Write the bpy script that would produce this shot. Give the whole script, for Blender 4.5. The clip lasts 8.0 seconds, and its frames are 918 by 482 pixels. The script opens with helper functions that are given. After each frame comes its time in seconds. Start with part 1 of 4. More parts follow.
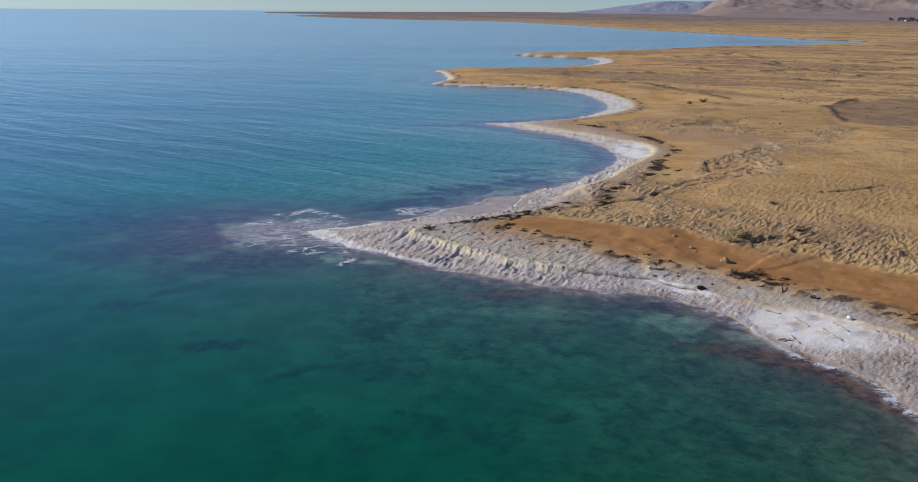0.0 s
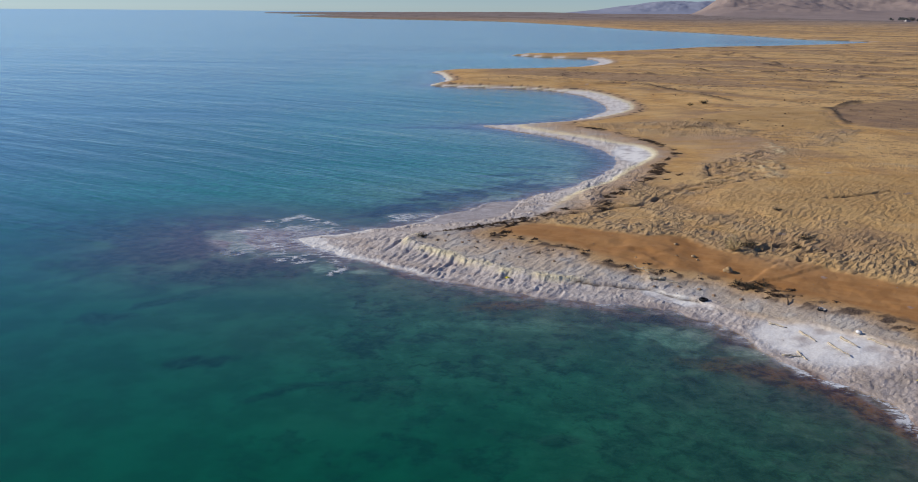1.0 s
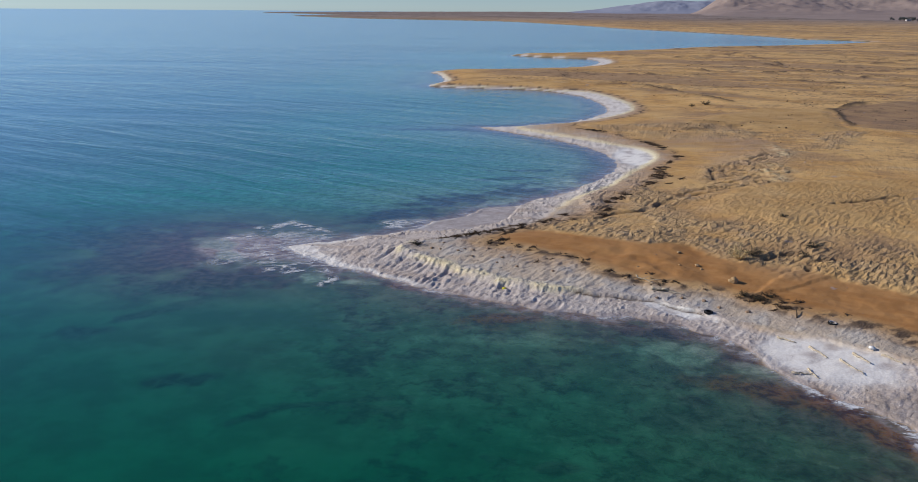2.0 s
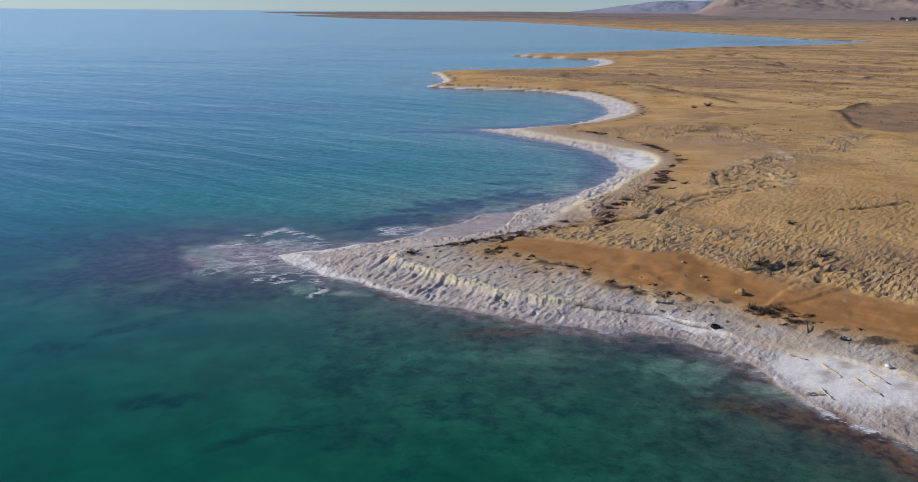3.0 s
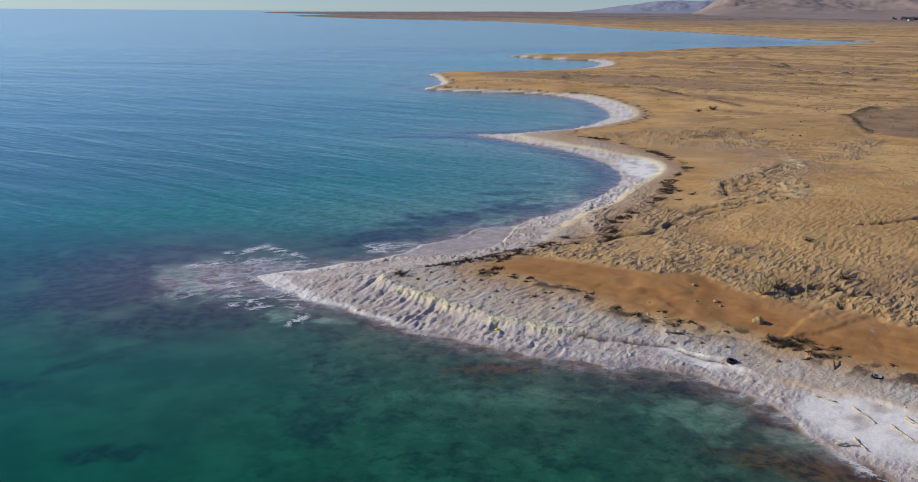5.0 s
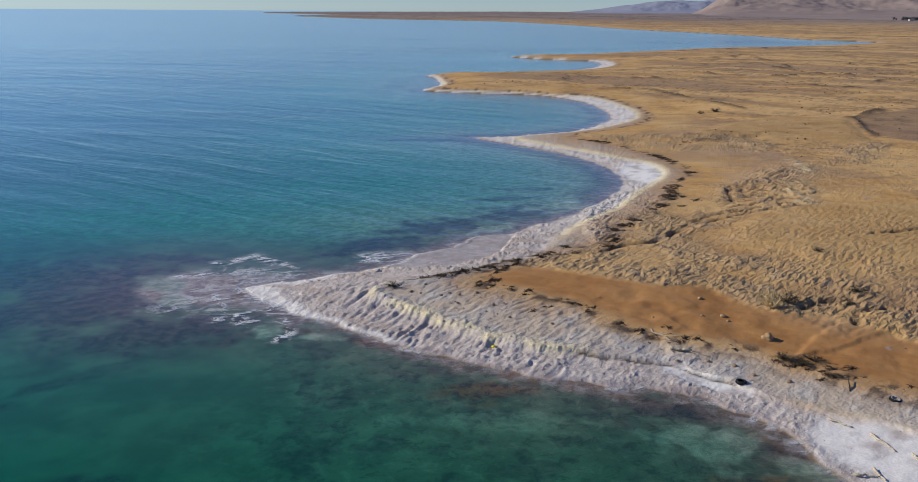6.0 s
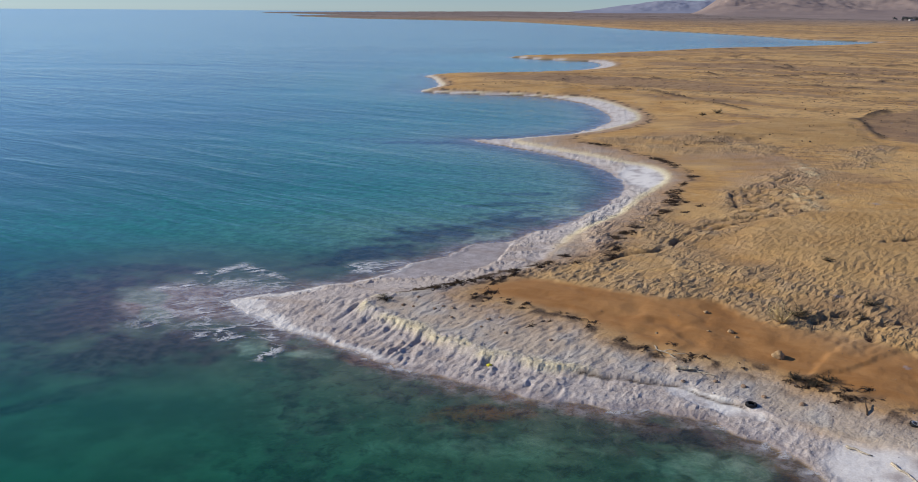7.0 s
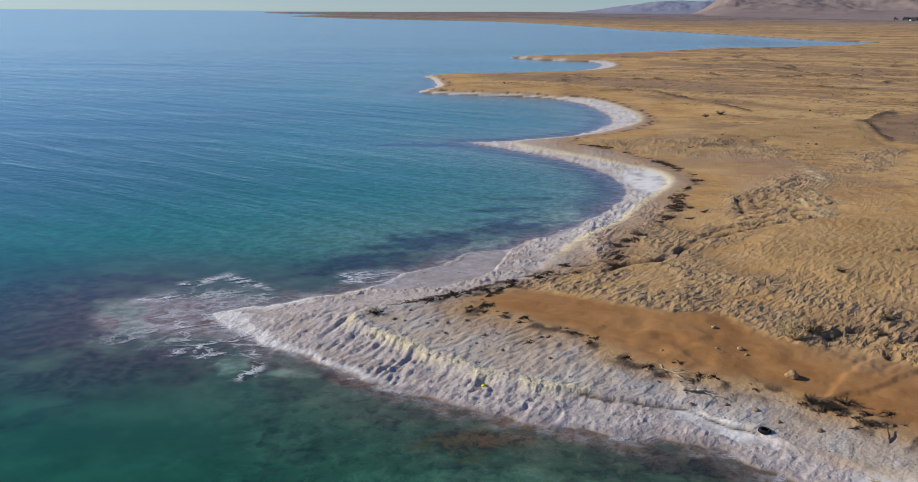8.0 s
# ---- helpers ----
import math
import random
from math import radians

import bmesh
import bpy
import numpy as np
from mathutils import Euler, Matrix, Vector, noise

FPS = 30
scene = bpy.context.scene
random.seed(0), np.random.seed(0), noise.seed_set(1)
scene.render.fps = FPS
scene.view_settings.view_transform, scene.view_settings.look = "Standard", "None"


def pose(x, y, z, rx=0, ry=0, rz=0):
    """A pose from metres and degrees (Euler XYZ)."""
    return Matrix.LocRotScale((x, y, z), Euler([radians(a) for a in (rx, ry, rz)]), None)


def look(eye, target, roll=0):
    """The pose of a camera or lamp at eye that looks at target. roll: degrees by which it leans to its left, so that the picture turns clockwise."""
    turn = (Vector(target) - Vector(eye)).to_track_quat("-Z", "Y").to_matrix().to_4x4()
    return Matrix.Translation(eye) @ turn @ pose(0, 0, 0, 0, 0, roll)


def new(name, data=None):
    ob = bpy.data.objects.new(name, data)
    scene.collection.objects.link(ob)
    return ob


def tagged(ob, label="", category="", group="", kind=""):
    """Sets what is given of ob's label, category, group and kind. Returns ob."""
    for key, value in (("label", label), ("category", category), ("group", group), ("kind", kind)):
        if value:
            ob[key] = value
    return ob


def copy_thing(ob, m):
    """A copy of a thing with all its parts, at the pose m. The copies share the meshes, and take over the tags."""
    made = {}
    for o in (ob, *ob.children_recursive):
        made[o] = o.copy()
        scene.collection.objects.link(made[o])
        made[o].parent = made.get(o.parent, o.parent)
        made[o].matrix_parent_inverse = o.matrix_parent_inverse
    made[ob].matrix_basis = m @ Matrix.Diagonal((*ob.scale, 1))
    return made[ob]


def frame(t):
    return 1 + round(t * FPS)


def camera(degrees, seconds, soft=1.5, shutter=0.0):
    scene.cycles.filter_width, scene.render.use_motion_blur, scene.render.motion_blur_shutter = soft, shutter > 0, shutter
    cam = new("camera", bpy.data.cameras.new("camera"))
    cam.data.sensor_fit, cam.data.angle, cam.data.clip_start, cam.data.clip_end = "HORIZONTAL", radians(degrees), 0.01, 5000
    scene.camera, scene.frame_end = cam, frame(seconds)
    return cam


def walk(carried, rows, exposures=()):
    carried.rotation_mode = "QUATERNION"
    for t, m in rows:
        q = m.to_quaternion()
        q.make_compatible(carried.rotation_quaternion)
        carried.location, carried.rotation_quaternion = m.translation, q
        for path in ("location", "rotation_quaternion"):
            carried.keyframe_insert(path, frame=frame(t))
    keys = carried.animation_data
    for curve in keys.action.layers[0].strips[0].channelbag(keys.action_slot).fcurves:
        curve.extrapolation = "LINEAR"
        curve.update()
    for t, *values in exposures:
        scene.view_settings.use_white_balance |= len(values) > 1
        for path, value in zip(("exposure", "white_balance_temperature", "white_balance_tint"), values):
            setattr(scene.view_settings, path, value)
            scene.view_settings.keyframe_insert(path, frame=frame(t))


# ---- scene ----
cam = camera(55.3, 8.0, soft=0.75)
PATH = [
    (0, (-0.500, -1.784, 18.989), (-0.6266, 0.1448, 18.4765), 0.54),
    (0.5, (-0.332, -0.649, 19.038), (-0.4586, 1.2800, 18.5252), 0.53),
    (1, (-0.199, 0.548, 19.065), (-0.3257, 2.4772, 18.5526), 0.53),
    (1.5, (-0.094, 1.789, 19.081), (-0.2208, 3.7182, 18.5680), 0.52),
    (3, (0.115, 5.639, 19.121), (-0.0123, 7.5682, 18.6077), 0.51),
    (3.5, (0.167, 6.936, 19.145), (0.0391, 8.8646, 18.6319), 0.50),
    (4, (0.216, 8.232, 19.177), (0.0885, 10.1606, 18.6636), 0.50),
    (4.5, (0.267, 9.528, 19.215), (0.1391, 11.4568, 18.7016), 0.49),
    (6, (0.449, 13.471, 19.326), (0.3205, 15.3995, 18.8128), 0.48),
    (6.5, (0.523, 14.836, 19.340), (0.3949, 16.7650, 18.8267), 0.48),
    (7, (0.605, 16.252, 19.327), (0.4768, 18.1806, 18.8135), 0.48),
    (7.5, (0.694, 17.737, 19.274), (0.5653, 19.6657, 18.7613), 0.47),
    (8, (0.788, 19.314, 19.169), (0.6592, 21.2428, 18.6563), 0.47),
]
walk(cam, [(t, look(eye, target, roll)) for t, eye, target, roll in PATH])

# ---------------------------------------------------------------- sky, sun
SUN_AZ, SUN_EL = -80.0, 27.0           # degrees from +y towards +x; height above the horizon
world = bpy.data.worlds.new("morning_sky")
scene.world = world
world.use_nodes = True
wn, wl = world.node_tree.nodes, world.node_tree.links
wn.clear()
w_out, w_bg, w_sky = wn.new("ShaderNodeOutputWorld"), wn.new("ShaderNodeBackground"), wn.new("ShaderNodeTexSky")
w_sky.sky_type, w_sky.sun_disc = "NISHITA", False
w_sky.sun_elevation, w_sky.sun_rotation = radians(SUN_EL), radians(SUN_AZ)
w_sky.air_density, w_sky.dust_density, w_sky.ozone_density = 1.0, 0.0, 0.6
w_bg.inputs["Strength"].default_value = 0.078
w_sky.altitude = 1500
w_tint = wn.new("ShaderNodeMix")
w_tint.data_type, w_tint.blend_type = "RGBA", "MULTIPLY"
w_tint.inputs["Factor"].default_value = 1.0
w_tint.inputs[7].default_value = (0.56, 0.785, 1.27, 1.0)
wl.new(w_sky.outputs["Color"], w_tint.inputs[6])
wl.new(w_tint.outputs[2], w_bg.inputs["Color"])
wl.new(w_bg.outputs["Background"], w_out.inputs["Surface"])

sun = new("sun", bpy.data.lights.new("sun", "SUN"))
sun.data.energy, sun.data.angle, sun.data.color = 4.0, radians(0.6), (1.0, 0.925, 0.82)
to_sun = Vector((math.sin(radians(SUN_AZ)) * math.cos(radians(SUN_EL)), math.cos(radians(SUN_AZ)) * math.cos(radians(SUN_EL)), math.sin(radians(SUN_EL))))
sun.matrix_world = look((0, 0, 60), Vector((0, 0, 60)) - to_sun)
scene.view_settings.exposure = 0.0


# ---------------------------------------------------------------- material helpers
class Nodes:
    """A short way to wire shader nodes."""

    def __init__(self, name):
        self.mat = bpy.data.materials.new(name)
        self.mat.use_nodes = True
        self.tree = self.mat.node_tree
        self.tree.nodes.clear()
        self.out = self.tree.nodes.new("ShaderNodeOutputMaterial")

    def put(self, socket, value):
        if isinstance(value, bpy.types.NodeSocket):
            self.tree.links.new(value, socket)
        elif isinstance(value, tuple) and len(value) == 3 and socket.type == "RGBA":
            socket.default_value = (*value, 1.0)
        else:
            socket.default_value = value

    def node(self, kind, **inputs):
        n = self.tree.nodes.new(kind)
        for key, value in inputs.items():
            self.put(n.inputs[key.replace("_", " ")], value)
        return n

    def coords(self, sx=1.0, sy=1.0, sz=1.0, turn=0.0, source="Object"):
        """Object coordinates, turned by so many degrees and then scaled."""
        tc = self.tree.nodes.new("ShaderNodeTexCoord")
        m = self.node("ShaderNodeMapping", Vector=tc.outputs[source])
        m.inputs["Rotation"].default_value = (0, 0, radians(turn))
        k = self.node("ShaderNodeMapping", Vector=m.outputs["Vector"])
        k.inputs["Scale"].default_value = (sx, sy, sz)
        return k.outputs["Vector"]

    def noise(self, scale, detail=4.0, rough=0.55, vector=None, distort=0.0):
        n = self.node("ShaderNodeTexNoise", Scale=scale, Detail=detail, Roughness=rough, Distortion=distort)
        if vector is None:
            vector = self.coords()
        self.put(n.inputs["Vector"], vector)
        return n.outputs["Fac"]

    def span(self, value, a, b, lo=0.0, hi=1.0):
        n = self.node("ShaderNodeMapRange")
        n.interpolation_type = "SMOOTHSTEP"
        for key, v in (("Value", value), ("From Min", a), ("From Max", b), ("To Min", lo), ("To Max", hi)):
            self.put(n.inputs[key], v)
        return n.outputs["Result"]

    def math(self, op, a, b=0.0):
        n = self.tree.nodes.new("ShaderNodeMath")
        n.operation = op
        self.put(n.inputs[0], a)
        self.put(n.inputs[1], b)
        return n.outputs[0]

    def mix(self, fac, a, b):
        n = self.tree.nodes.new("ShaderNodeMix")
        n.data_type = "RGBA"
        self.put(n.inputs["Factor"], fac)
        self.put(n.inputs[6], a)
        self.put(n.inputs[7], b)
        return n.outputs[2]

    def attr(self, name):
        n = self.tree.nodes.new("ShaderNodeAttribute")
        n.attribute_name = name
        return n.outputs["Fac"]

    def bump(self, height, strength, distance, normal=None):
        n = self.node("ShaderNodeBump", Height=height, Strength=strength, Distance=distance)
        if normal is not None:
            self.put(n.inputs["Normal"], normal)
        return n.outputs["Normal"]

    def principled(self, color, rough, normal=None, metal=0.0, spec=0.3):
        n = self.node("ShaderNodeBsdfPrincipled", Base_Color=color, Roughness=rough, Metallic=metal)
        n.inputs["Specular IOR Level"].default_value = spec
        if normal is not None:
            self.put(n.inputs["Normal"], normal)
        self.tree.links.new(n.outputs["BSDF"], self.out.inputs["Surface"])
        return self.mat


def ground_material():
    n = Nodes("desert_shore")
    fine, mid, big = n.noise(9.0, 6.0), n.noise(1.1, 5.0), n.noise(0.09, 5.0, 0.6)
    streak = n.noise(0.05, 6.0, 0.6, n.coords(0.8, 1.5, 1.0, 25.0), 0.8)
    speck = n.noise(26.0, 3.0)
    # bare soil: ochre, with paler and darker drifts
    soil = n.mix(n.span(mid, 0.3, 0.72), (0.470, 0.258, 0.080), (0.600, 0.356, 0.120))
    soil = n.mix(n.span(big, 0.38, 0.68), soil, (0.635, 0.402, 0.158))
    soil = n.mix(n.math("MULTIPLY", n.span(streak, 0.48, 0.66), 0.45), soil, (0.300, 0.185, 0.095))
    soil = n.mix(n.math("MULTIPLY", n.span(speck, 0.60, 0.75), 0.35), soil, (0.210, 0.130, 0.070))
    tract = n.noise(0.045, 7.0, 0.62, n.coords(0.22, 1.0, 1.0, 35.0), 0.9)
    soil = n.mix(n.math("MULTIPLY", n.math("MULTIPLY", n.span(tract, 0.515, 0.565), 0.8), n.attr("plain")), soil, (0.375, 0.238, 0.128))
    soil = n.mix(n.math("MULTIPLY", n.math("MULTIPLY", n.span(tract, 0.485, 0.44), 0.8), n.attr("plain")), soil, (0.680, 0.430, 0.170))
    patch = n.noise(0.16, 9.0, 0.68, n.coords(0.9, 1.1, 1.0, 30.0), 0.6)
    soil = n.mix(n.math("MULTIPLY", n.span(patch, 0.50, 0.66), 0.55), soil, (0.300, 0.182, 0.095))
    soil = n.mix(n.math("MULTIPLY", n.span(patch, 0.46, 0.34), 0.45), soil, (0.570, 0.410, 0.225))
    dots = n.math("MULTIPLY", n.span(n.noise(0.62, 7.0, 0.72, n.coords(1.0, 1.0, 1.0, 6.0)), 0.52, 0.61), n.span(n.noise(0.028, 4.0, 0.6, n.coords(0.5, 1.0, 1.0, 10.0)), 0.40, 0.55))
    soil = n.mix(n.math("MULTIPLY", dots, n.attr("plain")), soil, (0.245, 0.150, 0.080))
    # smooth wind-laid drifts, warmer and plainer; a dark stony field
    sand = n.mix(n.span(n.noise(0.22, 6.0, 0.6, n.coords(1.0, 1.0, 1.0, 40.0), 0.5), 0.35, 0.66), (0.450, 0.268, 0.096), (0.540, 0.345, 0.140))
    soil = n.mix(n.math("MULTIPLY", n.attr("drift"), 0.85), soil, sand)
    soil = n.mix(n.math("MULTIPLY", n.attr("dark"), 0.8), soil, n.mix(n.span(patch, 0.4, 0.62), (0.330, 0.205, 0.110), (0.215, 0.135, 0.085)))
    damp = n.mix(n.span(n.noise(0.5, 6.0, 0.6, n.coords(0.6, 1.2, 1.0, 28.0), 0.6), 0.32, 0.68), (0.360, 0.168, 0.051), (0.440, 0.226, 0.080))
    damp = n.mix(n.math("MULTIPLY", n.span(speck, 0.58, 0.74), 0.4), damp, (0.200, 0.105, 0.050))
    soil = n.mix(n.attr("bare"), soil, damp)
    # hummocky ground with dry crumbs
    clod = n.mix(n.span(fine, 0.3, 0.7), (0.345, 0.230, 0.118), (0.470, 0.332, 0.182))
    clod = n.mix(n.math("MULTIPLY", n.span(n.noise(0.35, 5.0, 0.6), 0.48, 0.66), 0.55), clod, (0.400, 0.315, 0.215))
    fan = n.mix(n.span(n.noise(0.012, 5.0, 0.6, n.coords(0.3, 1.0, 1.0, 4.0)), 0.42, 0.62), (0.300, 0.235, 0.195), (0.200, 0.140, 0.105))
    soil = n.mix(n.attr("fan"), soil, fan)
    col = n.mix(n.math("MULTIPLY", n.math("MULTIPLY", n.attr("clods"), 0.75), n.math("SUBTRACT", 1.0, n.math("MULTIPLY", n.attr("dark"), 0.7))), soil, clod)
    # grey crust between the soil and the salt
    crust = n.mix(n.span(fine, 0.3, 0.7), (0.440, 0.392, 0.335), (0.560, 0.508, 0.440))
    crust = n.mix(n.math("MULTIPLY", n.attr("ruddy"), n.span(mid, 0.2, 0.7, 0.6, 1.0)), crust, n.mix(n.span(fine, 0.3, 0.7), (0.370, 0.228, 0.125), (0.470, 0.312, 0.190)))
    col = n.mix(n.attr("crust"), col, crust)
    # salt
    salt = n.mix(n.span(fine, 0.28, 0.72), (0.430, 0.395, 0.378), (0.610, 0.570, 0.545))
    salt = n.mix(n.math("MULTIPLY", n.span(mid, 0.45, 0.75), 0.45), salt, (0.800, 0.765, 0.730))
    salt = n.mix(n.math("MULTIPLY", n.span(n.noise(3.2, 6.0, 0.65), 0.50, 0.68), 0.6), salt, (0.370, 0.325, 0.310))
    salt = n.mix(n.math("MULTIPLY", n.span(n.noise(0.42, 5.0, 0.6, n.coords(0.5, 1.2, 1.0, 25.0), 0.5), 0.50, 0.66), 0.6), salt, (0.420, 0.350, 0.300))
    col = n.mix(n.attr("salt"), col, salt)
    col = n.mix(n.attr("white"), col, n.mix(n.span(fine, 0.3, 0.7), (0.760, 0.730, 0.670), (0.880, 0.860, 0.810)))
    col = n.mix(n.attr("yellow"), col, n.mix(n.span(fine, 0.3, 0.72), (0.610, 0.510, 0.290), (0.840, 0.760, 0.500)))
    # damp edge and sea bed
    col = n.mix(n.attr("wet"), col, n.mix(n.span(mid, 0.35, 0.65), (0.190, 0.150, 0.140), (0.360, 0.310, 0.310)))
    stones, grit = n.noise(1.15, 8.0, 0.70, n.coords(), 0.4), n.noise(4.5, 5.0, 0.65)
    bed = n.mix(n.span(n.noise(0.30, 6.0, 0.6), 0.36, 0.66), (0.090, 0.112, 0.066), (0.165, 0.190, 0.120))
    bed = n.mix(n.math("MULTIPLY", n.span(stones, 0.50, 0.64, 0.0, 0.8), n.attr("reefy")), bed, (0.070, 0.062, 0.036))
    bed = n.mix(n.math("MULTIPLY", n.span(stones, 0.46, 0.34, 0.0, 0.45), n.attr("reefy")), bed, (0.270, 0.270, 0.180))
    col = n.mix(n.attr("bed"), col, bed)
    col = n.mix(n.attr("shelf"), col, n.mix(n.span(stones, 0.36, 0.62), (0.480, 0.400, 0.350), (0.230, 0.155, 0.112)))
    col = n.mix(n.math("MULTIPLY", n.attr("weed"), n.span(grit, 0.30, 0.62, 0.78, 1.0)), col, n.mix(n.span(stones, 0.36, 0.62), (0.135, 0.085, 0.070), (0.030, 0.018, 0.016)))
    # drowned salt rock along the edge: tan, rust and lilac grey
    rim = n.mix(n.span(stones, 0.40, 0.60), (0.330, 0.285, 0.265), (0.165, 0.112, 0.068))
    rim = n.mix(n.math("MULTIPLY", n.span(grit, 0.52, 0.66), 0.75), rim, (0.095, 0.070, 0.052))
    rim = n.mix(n.math("MULTIPLY", n.span(n.noise(0.5, 5.0, 0.6, n.coords(1.0, 1.0, 1.0, 60.0), 0.6), 0.52, 0.64), 0.7), rim, (0.215, 0.105, 0.038))
    col = n.mix(n.attr("fringe"), col, rim)
    col = n.mix(n.math("MULTIPLY", n.attr("rust"), n.span(grit, 0.30, 0.60, 0.6, 1.0)), col, n.mix(n.span(stones, 0.40, 0.60), (0.200, 0.088, 0.028), (0.055, 0.020, 0.010)))
    col = n.mix(n.attr("pale"), col, n.mix(n.span(stones, 0.34, 0.62), (0.52, 0.58, 0.46), (0.24, 0.29, 0.21)))
    # scattered dark litter and thin scrub; channel shade is painted with it, banks darkened
    col = n.mix(n.attr("litter"), col, n.mix(n.span(fine, 0.35, 0.65), (0.035, 0.025, 0.018), (0.130, 0.085, 0.055)))
    rough = n.math("SUBTRACT", 0.95, n.math("MULTIPLY", n.attr("wet"), 0.5))
    h = n.math("ADD", n.math("MULTIPLY", n.noise(11.0, 2.0), 0.45), n.noise(4.6, 2.0, 0.5))
    # small lumps in rows, on hummocks, crust and open soil
    lump = n.noise(3.0, 2.0, 0.5, n.coords(0.5, 1.0, 1.0, -52.0), 0.3)
    where = n.math("ADD", n.math("ADD", n.attr("clods"), n.math("MULTIPLY", n.attr("crust"), 0.28)), n.math("ADD", n.math("MULTIPLY", n.attr("salt"), 0.28), n.math("MULTIPLY", n.math("MULTIPLY", n.attr("stipple"), n.span(n.noise(0.12, 3.0), 0.36, 0.62)), 0.34)))
    rows = n.bump(n.math("MULTIPLY", lump, n.math("MULTIPLY", where, n.math("SUBTRACT", 1.0, n.attr("calm")))), 1.0, 0.36)
    nor = n.bump(n.math("MULTIPLY", h, n.math("SUBTRACT", 1.0, n.math("MAXIMUM", n.math("MULTIPLY", n.attr("calm"), 0.7), n.math("MULTIPLY", n.attr("bed"), 0.85)))), 0.45, 0.12, rows)
    return n.principled(col, rough, nor, spec=0.25)


def water_material():
    n = Nodes("sea_water")
    depth = n.attr("depth")
    # long low swell with small wind ripples on it; slicks lie smoother
    swell = n.noise(0.22, 3.0, 0.5, n.coords(0.20, 1.0, 1.0, 33.0), 0.5)
    wavelet = n.noise(0.80, 3.0, 0.55, n.coords(0.25, 1.0, 1.0, 26.0), 0.5)
    ripple = n.noise(4.2, 3.0, 0.6, n.coords(0.5, 1.0, 1.0, 8.0), 0.3)
    slick = n.span(n.noise(0.016, 4.0, 0.6, n.coords(0.3, 1.0, 1.0, 6.0), 0.4), 0.36, 0.60, 0.35, 1.0)
    h = n.math("ADD", swell, n.math("ADD", n.math("MULTIPLY", wavelet, 0.30), n.math("MULTIPLY", ripple, 0.06)))
    h = n.math("MULTIPLY", n.math("MULTIPLY", h, n.attr("chop")), slick)
    nor = n.bump(h, 1.0, 0.215)

    def fade(k):
        return n.math("POWER", 2.71828, n.math("MULTIPLY", depth, n.math("MULTIPLY", k, -1.0)))

    tint = n.tree.nodes.new("ShaderNodeCombineColor")
    n.put(tint.inputs[0], fade(n.math("ADD", 0.10, n.math("MULTIPLY", depth, 0.17))))
    n.put(tint.inputs[1], fade(0.055))
    n.put(tint.inputs[2], fade(0.115))
    clear = n.node("ShaderNodeBsdfTransparent", Color=tint.outputs[0])
    big = n.noise(0.035, 4.0, 0.6)
    murk = n.mix(n.span(big, 0.35, 0.68), (0.0, 0.128, 0.076), (0.0, 0.188, 0.108))
    cloud = n.node("ShaderNodeBsdfDiffuse", Color=murk)
    body = n.node("ShaderNodeMixShader", Fac=n.math("SUBTRACT", 1.0, fade(0.092)))
    n.tree.links.new(clear.outputs[0], body.inputs[1])
    n.tree.links.new(cloud.outputs[0], body.inputs[2])
    gloss = n.node("ShaderNodeBsdfGlossy", Color=(1.0, 1.0, 1.0), Roughness=0.12, Normal=nor)
    tilt = n.node("ShaderNodeLayerWeight", Blend=0.5, Normal=nor)
    mirror = n.math("ADD", 0.02, n.math("MULTIPLY", 0.98, n.math("POWER", tilt.outputs["Facing"], 5.0)))
    wet = n.node("ShaderNodeMixShader", Fac=mirror)
    n.tree.links.new(body.outputs[0], wet.inputs[1])
    n.tree.links.new(gloss.outputs[0], wet.inputs[2])
    # foam: torn strands where the swell breaks
    torn = n.noise(0.34, 6.0, 0.60, n.coords(0.55, 1.2, 1.0, -25.0), 1.3)
    lace = n.noise(3.0, 5.0, 0.65, None, 1.0)
    strand = n.math("SUBTRACT", 1.0, n.math("MULTIPLY", n.math("ABSOLUTE", n.math("SUBTRACT", torn, 0.5)), 14.0))
    amount = n.math("MULTIPLY", n.attr("foam"), n.math("MULTIPLY", n.span(strand, 0.0, 0.8), n.span(lace, 0.34, 0.54)))
    fleck = n.math("MULTIPLY", n.span(n.noise(1.1, 6.0, 0.7, n.coords(0.5, 1.2, 1.0, 15.0), 1.0), 0.53, 0.64), 0.85)
    amount = n.math("MAXIMUM", amount, n.math("MULTIPLY", n.attr("foam"), fleck))
    amount = n.math("MAXIMUM", amount, n.math("MULTIPLY", n.span(n.attr("foam"), 0.80, 1.0), n.span(lace, 0.45, 0.62, 0.0, 0.8)))
    white = n.node("ShaderNodeBsdfDiffuse", Color=(0.80, 0.81, 0.81))
    top = n.node("ShaderNodeMixShader", Fac=amount)
    n.tree.links.new(wet.outputs[0], top.inputs[1])
    n.tree.links.new(white.outputs[0], top.inputs[2])
    n.tree.links.new(top.outputs[0], n.out.inputs["Surface"])
    return n.mat


